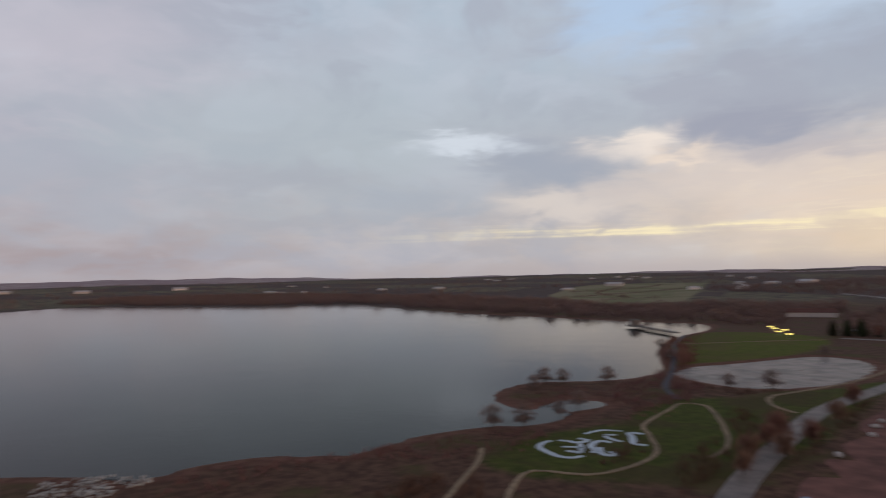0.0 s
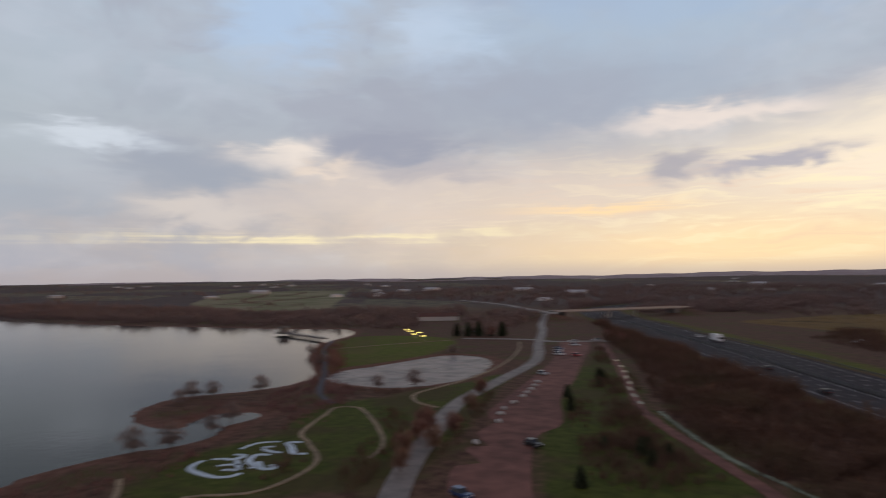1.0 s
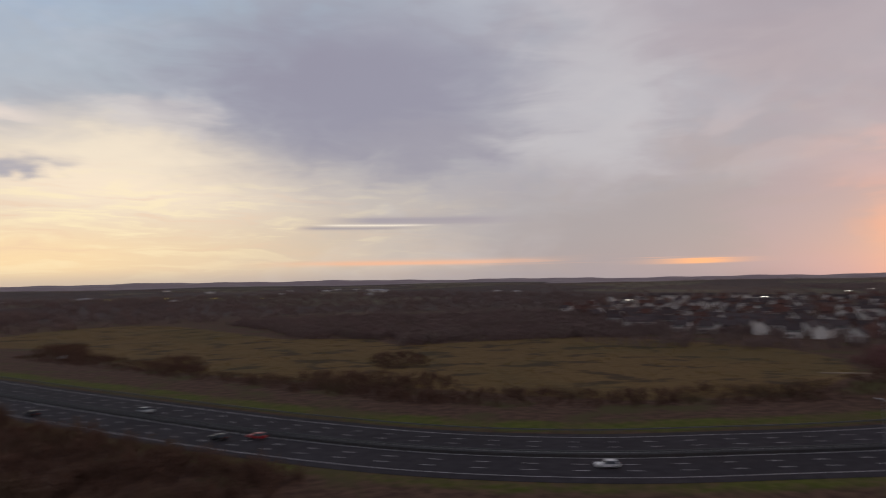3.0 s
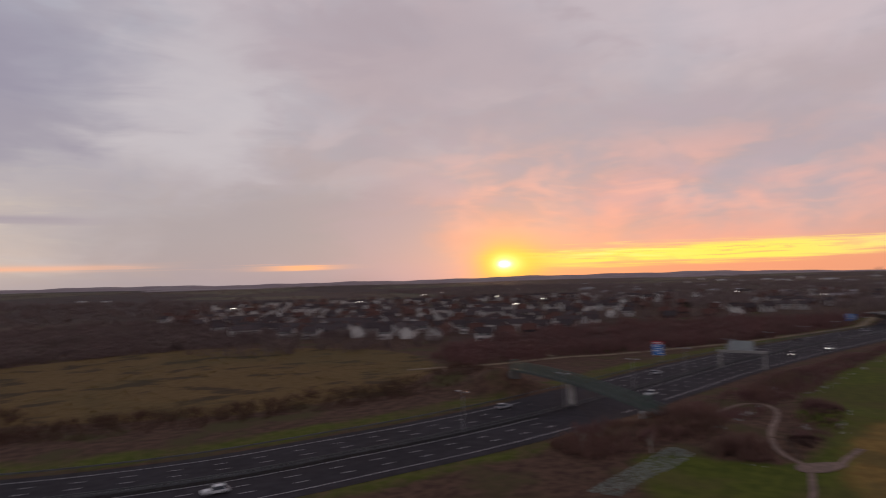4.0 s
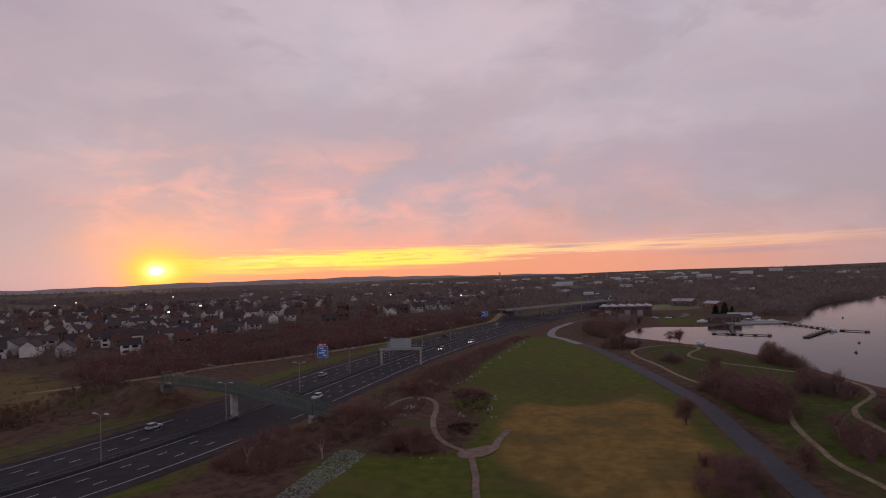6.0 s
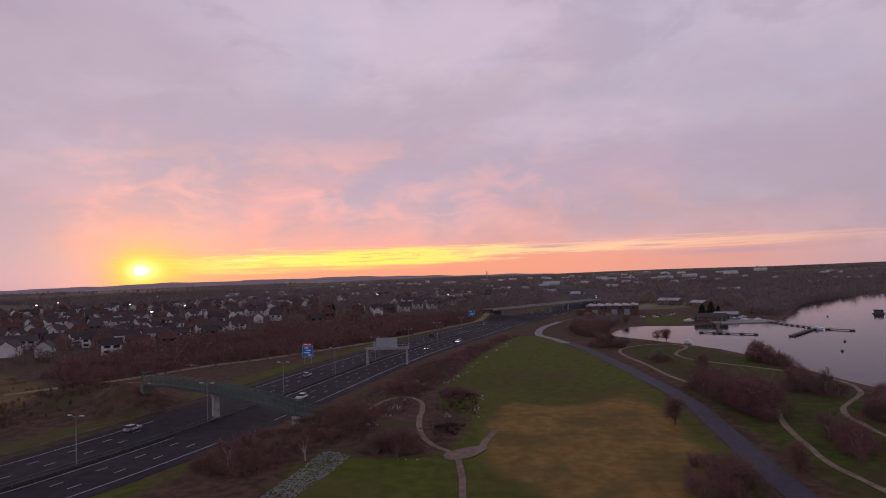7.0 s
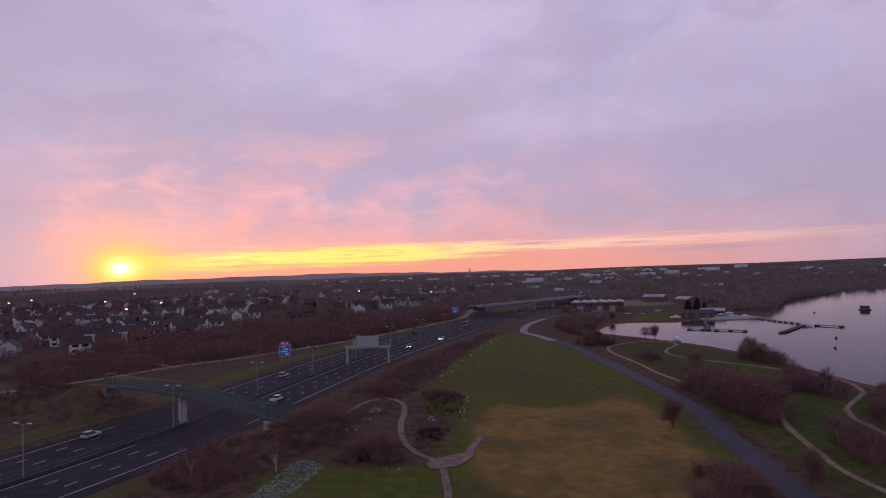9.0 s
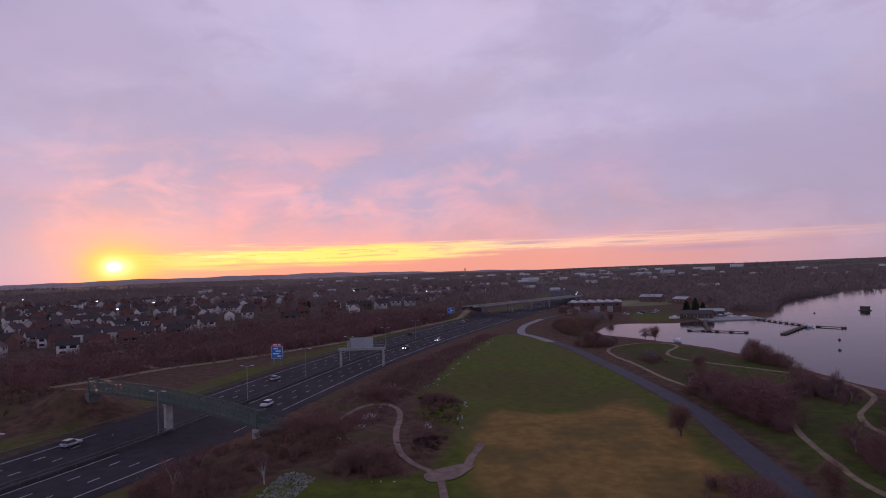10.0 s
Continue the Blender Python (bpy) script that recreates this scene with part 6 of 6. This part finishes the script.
# ---- at the water ----
def pontoon(a, b, wide, label):
    a, b = Vector((*a, -0.3)), Vector((*b, -0.3))
    n = (b - a).length
    top = thing("pontoon", label, "pontoon", "pontoons", at=pose(a.x, a.y, -0.3, 0, 0, math.degrees(math.atan2(b.y - a.y, b.x - a.x))))
    part("deck", boxes((0, n, -wide / 2, wide / 2, 0.35, 0.55)), BROWN_WOOD, top, "dark weathered timber deck")
    for i in range(max(2, int(n / 5))):
        x = 0.8 + i * (n - 1.6) / max(1, int(n / 5) - 1)
        part("float", boxes((x - 0.7, x + 0.7, -wide * 0.42, wide * 0.42, -0.3, 0.35)), DARK_STEEL, top)
        for s in (-1, 1):
            part("post", boxes((x - 0.08, x + 0.08, s * wide / 2 - 0.08, s * wide / 2 + 0.08, -0.5, 1.3)), BROWN_WOOD, top)
    return top


for a, b, w in (((-338, 120), (-318, 141), 2.4), ((-331, 128), (-362, 138), 2.0), ((-362, 138), (-392, 150), 2.0), ((-305, 151), (-340, 180), 2.6), ((-334, 182), (-322, 189), 2.6)):
    pontoon(a, b, w, "dark timber pontoon floating on the lake")
pontoon((-390, 176), (-340, 180), 1.2, "narrow railed walkway over the water")
tagged(link("quay", boxes((-412, -386, 148, 182, -2, 0.25)), CONCRETE), "pale concrete quay and slipway", "quay", kind="structure")


def boat(m, label, hull, mast=False, size=1.0):
    top = thing("boat", label, "boat", "boats", at=m)
    bm = bmesh.new()
    rings = []
    for x, w, z0 in ((-2.4, 0.75, 0.05), (-1.0, 0.95, 0.0), (0.8, 0.85, 0.02), (2.0, 0.4, 0.12), (2.6, 0.03, 0.3)):
        rings.append([bm.verts.new((x * size, y * size, z * size)) for y, z in ((-w, 0.75), (-w * 0.75, z0), (w * 0.75, z0), (w, 0.75))])
    for p, q in zip(rings, rings[1:]):
        for i in range(3):
            bm.faces.new((p[i], p[i + 1], q[i + 1], q[i]))
        bm.faces.new((p[3], p[0], q[0], q[3]))
    bm.faces.new(rings[0])
    bmesh.ops.recalc_face_normals(bm, faces=bm.faces)
    part("hull", bm, hull, top)
    part("cabin", boxes((-0.9 * size, 0.7 * size, -0.55 * size, 0.55 * size, 0.72 * size, 1.25 * size)), SIGN_WHITE, top)
    if mast:
        part("mast", boxes((0.3, 0.4, -0.05, 0.05, 0.7, 6.5)), STEEL, top)
    return top


rb = random.Random(9)
boat(pose(-335, 178, -0.3, 0, 0, 30), "white motor boat moored at the pontoon", SIGN_WHITE, size=1.3)
boat(pose(-291, 99, -0.15, 0, 0, 10), "white boat pulled up on the shore", SIGN_WHITE, size=1.2)
boat(pose(-409, 138, 0.05, 0, 0, 60), "white boat standing on the grass", SIGN_WHITE, size=1.4)
for x, y in ((-418, 160), (-422, 164), (-426, 168), (-430, 172), (-416, 168), (-421, 173), (-410, 166), (-404, 170), (-400, 176), (-428, 178)):
    boat(pose(x, y, 0.28 if x > -412 else 0.05, 0, 0, rb.uniform(20, 80)), "small sailing dinghy laid up by the quay", SIGN_WHITE if rb.random() < 0.6 else paint("blue_hull", (0.10, 0.14, 0.22)), rb.random() < 0.5)


def raft():
    top = thing("raft", "dark moored raft with a small cabin", "raft", at=pose(-423, 261, -0.3, 0, 0, 20))
    part("float", boxes((-3, 3, -2, 2, -0.3, 0.5)), DARK_STEEL, top)
    part("cabin", boxes((-2.2, 2.2, -1.5, 1.5, 0.5, 2.6)), BROWN_WOOD, top)
    part("roof", boxes((-2.5, 2.5, -1.8, 1.8, 2.6, 2.75)), DARK_STEEL, top)


raft()
for x, y in ((-248, 143), (-279, 161), (-415, 225)):
    top = thing("buoy", "small dark mooring buoy on the water", "buoy", "buoys", at=pose(x, y, -0.3))
    bm = bmesh.new()
    bmesh.ops.create_uvsphere(bm, u_segments=12, v_segments=8, radius=0.6)
    part("float", bm, DARK_STEEL, top)
    part("ring", boxes((-0.08, 0.08, -0.08, 0.08, 0.5, 1.1)), STEEL, top)


def jetty():
    a, b = Vector((309, -268, 0)), Vector((356, -284, 0))
    n = (b - a).length
    top = thing("jetty", "dark piled jetty with a white-railed platform at its end", "jetty", at=pose(a.x, a.y, 0, 0, 0, math.degrees(math.atan2(b.y - a.y, b.x - a.x))))
    part("deck", boxes((-6, n, -1.5, 1.5, 0.9, 1.4)), DARK_CONCRETE, top)
    for i in range(8):
        for s in (-1, 1):
            part("pile", boxes((3 + i * 6 - 0.25, 3 + i * 6 + 0.25, s - 0.25, s + 0.25, -2, 0.9)), DARK_CONCRETE, top)
    for s in (-1.4, 1.4):
        part("rail", boxes((-6, n, s - 0.05, s + 0.05, 2.3, 2.4), *[(x - 0.05, x + 0.05, s - 0.05, s + 0.05, 1.4, 2.4) for x in np.arange(-5.5, n, 3.0)]), STEEL, top)
    part("platform", boxes((n - 2, n + 7, -4, 4, 0.7, 1.5)), DARK_CONCRETE, top)
    part("tower", boxes((n - 0.5, n + 4.5, -2.4, 2.4, 1.5, 4.4)), DARK_CONCRETE, top, "dark squat valve tower")
    part("tower_roof", boxes((n - 0.9, n + 4.9, -2.8, 2.8, 4.4, 4.8)), DARK_CONCRETE, top)
    part("platform_rail", boxes((n - 2, n + 7, 3.8, 3.9, 2.4, 2.5), (n - 2, n + 7, -3.9, -3.8, 2.4, 2.5), (n + 6.9, n + 7, -3.9, 3.9, 2.4, 2.5), *[(x, x + 0.1, s, s + 0.1, 1.5, 2.5) for x in np.arange(n - 2, n + 7, 1.8) for s in (-3.9, 3.8)]), STEEL, top)


jetty()

# ---- emblem cut in the turf ----
CHALK = plain("white_chalk", (0.52, 0.60, 0.66), 0.9, 0.15, 1.0)
emblem = thing("turf_emblem", "pale chalk swirls laid out as an emblem in grass", "emblem")
for pts, w in (([(144.7, -69.8), (143.7, -66.8), (141.7, -64.7), (138.4, -63.9), (133.5, -63.9), (131.3, -65.7), (131.5, -68.1)], 1.0), ([(145.6, -79.4), (146.4, -82.1), (146.5, -85.4), (143.5, -88.4)], 0.7),
               ([(142.8, -82.8), (142.2, -84), (141.3, -84.8)], 0.8), ([(142, -82.3), (140.2, -81.7), (138, -81.6), (136.1, -82.1)], 0.8), ([(141.6, -88.4), (140.6, -89.6), (139, -90.5)], 1.0), ([(141.6, -88.4), (138.3, -86.6), (135, -84), (133.2, -83), (131.1, -84.2)], 1.1),
               ([(144.1, -71.3), (142.3, -72.8), (140.8, -73.1), (140.2, -75), (141.1, -76.8), (143.3, -76)], 0.9), ([(139.1, -68.7), (138.1, -70.5), (135.7, -72)], 0.8), ([(136.2, -67.6), (134.6, -68.6), (133.3, -69.1)], 0.9), ([(139.6, -73.6), (136.5, -71.5), (133.3, -69.1)], 0.8),
               ([(136.6, -79.6), (138.6, -79), (139, -77.6), (136.9, -74.4), (132.7, -72.4), (133, -71.2)], 1.0), ([(134.9, -75.1), (130.8, -72.2), (128.9, -72.9), (129.4, -74.4), (131.1, -74.6)], 1.0)):
    line = smooth(pts, 1.0)
    nn = len(line)
    taper = w * (0.55 + 0.45 * np.sin(np.linspace(0.35, math.pi - 0.35, nn)))
    ribbon("chalk_stroke", line, -taper * 0.72, taper * 0.72, 0.09, CHALK, emblem, 0.12)

# ---- loose stones, puddles, posts, fences ----
STONE = plain("pale_rubble", (0.215, 0.225, 0.185), 0.9, 0.4, 1.5)


def rubble(name, label, poly, every, sizes, seed):
    r = np.random.default_rng(seed)
    bm = bmesh.new()
    bmesh.ops.create_icosphere(bm, subdivisions=1, radius=0.5)
    bm.verts.index_update()
    v0 = np.array([v.co[:] for v in bm.verts])
    f0 = np.array([[v.index for v in f.verts] for f in bm.faces])
    bm.free()
    p = spread(r, poly, every)
    vs, fs = [], []
    for x, y in p:
        s = r.uniform(*sizes)
        v = v0 * (1 + r.normal(0, 0.16, v0.shape)) * s * (1, r.uniform(0.6, 1), r.uniform(0.4, 0.8))
        fs.append(f0 + len(vs) * len(v0))
        vs.append(v + (x, y, float(rise(x, y)) + 0.1 * s))
    ob = mesh_from(name, np.concatenate(vs), np.concatenate(fs).tolist(), STONE)
    return tagged(ob, label, "stones", kind="stuff")


rubble("stone_bank", "pale grey-green rubble bank edging the grass", [(-82, -34), (-98, -31.5), (-107, -29.5), (-114, -28), (-115.5, -26), (-112, -22), (-107, -23), (-101, -24.5), (-92, -27), (-82, -28)], 0.09, (0.14, 0.45), 1)
STONE = plain("white_rubble", (0.38, 0.37, 0.34), 0.9, 0.35, 1.5)
for n, (x, y, a, b, every) in enumerate(((-160.5, -18.6, 4.5, 1.8, 0.5), (-150, -18.8, 3.0, 1.0, 1.0), (-134.5, -21, 2.0, 1.4, 1.0), (-193, -13.8, 5.0, 1.5, 0.8), (-172, -17, 2.5, 0.8, 1.0), (-148.5, -4.5, 4.0, 0.9, 0.8), (-154.5, 2.4, 3.6, 0.8, 0.7), (-146, 3.2, 1.6, 0.8, 0.8), (-110.4, -11.5, 0.5, 4.0, 0.7), (-166, 4.2, 3.5, 0.7, 0.9), (-205, -16.5, 4.5, 1.2, 1.4), (-222, -9.5, 6, 1.2, 1.6))):
    rubble("scattered_stones", "pale stones dumped among heather and grass", [(x + a * math.cos(q), y + b * math.sin(q)) for q in np.linspace(0, 2 * math.pi, 10)[:-1]], every, (0.25, 0.8), 20 + n)
rubble("verge_stones", "pale stones along the field's edge", [(-190, -9), (-240, 2), (-330, 22), (-332, 26), (-250, 6), (-196, -4)], 9, (0.3, 1.0), 4)
# these stones are added in place of white foam where waves break
rubble("shore_stones", "pale stones added at the water's edge in place of wave foam", [(150, 30), (168, 26), (164, 12), (158, 8), (150, 18)], 1.2, (0.4, 1.1), 5)

for i, (x, y, s, a) in enumerate(((92, -171, 1.6, 60), (97, -181, 2.0, 62), (102, -192, 2.4, 64), (106, -203, 1.8, 66), (111, -214, 2.2, 66), (116, -227, 1.8, 66), (122, -240, 2.0, 65), (130, -256, 1.6, 64))):
    bm = bmesh.new()
    rr = random.Random(i)
    vs = [bm.verts.new((s * (1.5 + 0.4 * rr.random()) * math.cos(q * math.pi / 6), 0.62 * (0.7 + 0.5 * rr.random()) * math.sin(q * math.pi / 6), 0)) for q in range(12)]
    bm.faces.new(vs)
    ob = link("puddle", bm, WATER)
    ob.matrix_basis = pose(x, y, 0.122, 0, 0, -a)
    tagged(ob, "shallow puddle on the red path mirroring the sky", "puddle", "puddles")

rr = random.Random(3)
for i, (x, y) in enumerate(((129.4, -181.6), (127, -175), (125.6, -169), (123.6, -162.6), (121.3, -153), (119.3, -144), (116.8, -137.6), (112.6, -129.5), (132, -189), (106.5, -109))):
    bm = bmesh.new()
    bmesh.ops.create_icosphere(bm, subdivisions=2, radius=0.75)
    for v in bm.verts:
        v.co = Vector((v.co.x * 1.5, v.co.y, v.co.z * 0.75)) * (1 + rr.uniform(-0.1, 0.1))
    ob = link("boulder", bm, plain("pale_limestone", (0.40, 0.37, 0.34), 0.9, 0.2, 1.0) if i == 0 else bpy.data.materials["pale_limestone"])
    ob.matrix_basis = pose(x, y, 0.35, 0, 0, rr.uniform(0, 360))
    tagged(ob, "pale boulder edging the car park", "boulder", "car park boulders")

YELLOW, _k = material("yellow_lamp")
_e = _k.n.new("ShaderNodeEmission")
_e.inputs[0].default_value, _e.inputs[1].default_value = (1.0, 0.78, 0.20, 1), 2.2
_k.l.new(_e.outputs[0], _k.n.new("ShaderNodeOutputMaterial").inputs[0])
WHITE_LAMP, _k = material("white_lamp")
_e = _k.n.new("ShaderNodeEmission")
_e.inputs[0].default_value, _e.inputs[1].default_value = (1.0, 0.90, 0.78, 1), 5.0
_k.l.new(_e.outputs[0], _k.n.new("ShaderNodeOutputMaterial").inputs[0])


def lamp(name, label, category, group, m, high, size, glow):
    top = thing(name, label, category, group, at=m)
    part("pole", boxes((-0.08, 0.08, -0.08, 0.08, -0.2, high)), STEEL, top)
    part("lamp_head", boxes((-size, size, -size * 0.4, size * 0.4, high, high + size * 0.5)), glow, top, "glowing lamp head")


for x, y in ((290, -324), (281, -316), (270, -310), (266, -300), (254, -292)):
    lamp("path_lamp", "low lamp with a glowing yellow head", "lamp", "yellow lamps", pose(x, y, 0, 0, 0, 40), 2.2, 1.0, YELLOW)
for x, y in ((-1030, -640), (-930, -610), (-640, -520), (-700, -300), (-560, -270), (-820, -420), (-900, -120), (-477, -562), (-1200, -560), (-760, -20), (-60, -1250), (-130, -1200), (-200, -1150), (30, -1260)):
    lamp("street_lamp", "distant lit street lamp", "street lamp", "village lamps", pose(x, y, float(rise(np.array(x), np.array(y)))), 11.0, 1.2, WHITE_LAMP if x < -250 else YELLOW)

fence = thing("wooden_fence", "low weathered wooden fence beside the dirt path", "fence", at=pose(-136, -8.4, 0, 0, 0, 14))
for i in range(9):
    part("post", boxes((i * 2.4 - 0.07, i * 2.4 + 0.07, -0.07, 0.07, -0.2, 1.15)), BROWN_WOOD, fence)
for z in (0.5, 0.95):
    part("rail", boxes((0, 19.2, -0.11, -0.07, z, z + 0.12)), BROWN_WOOD, fence)
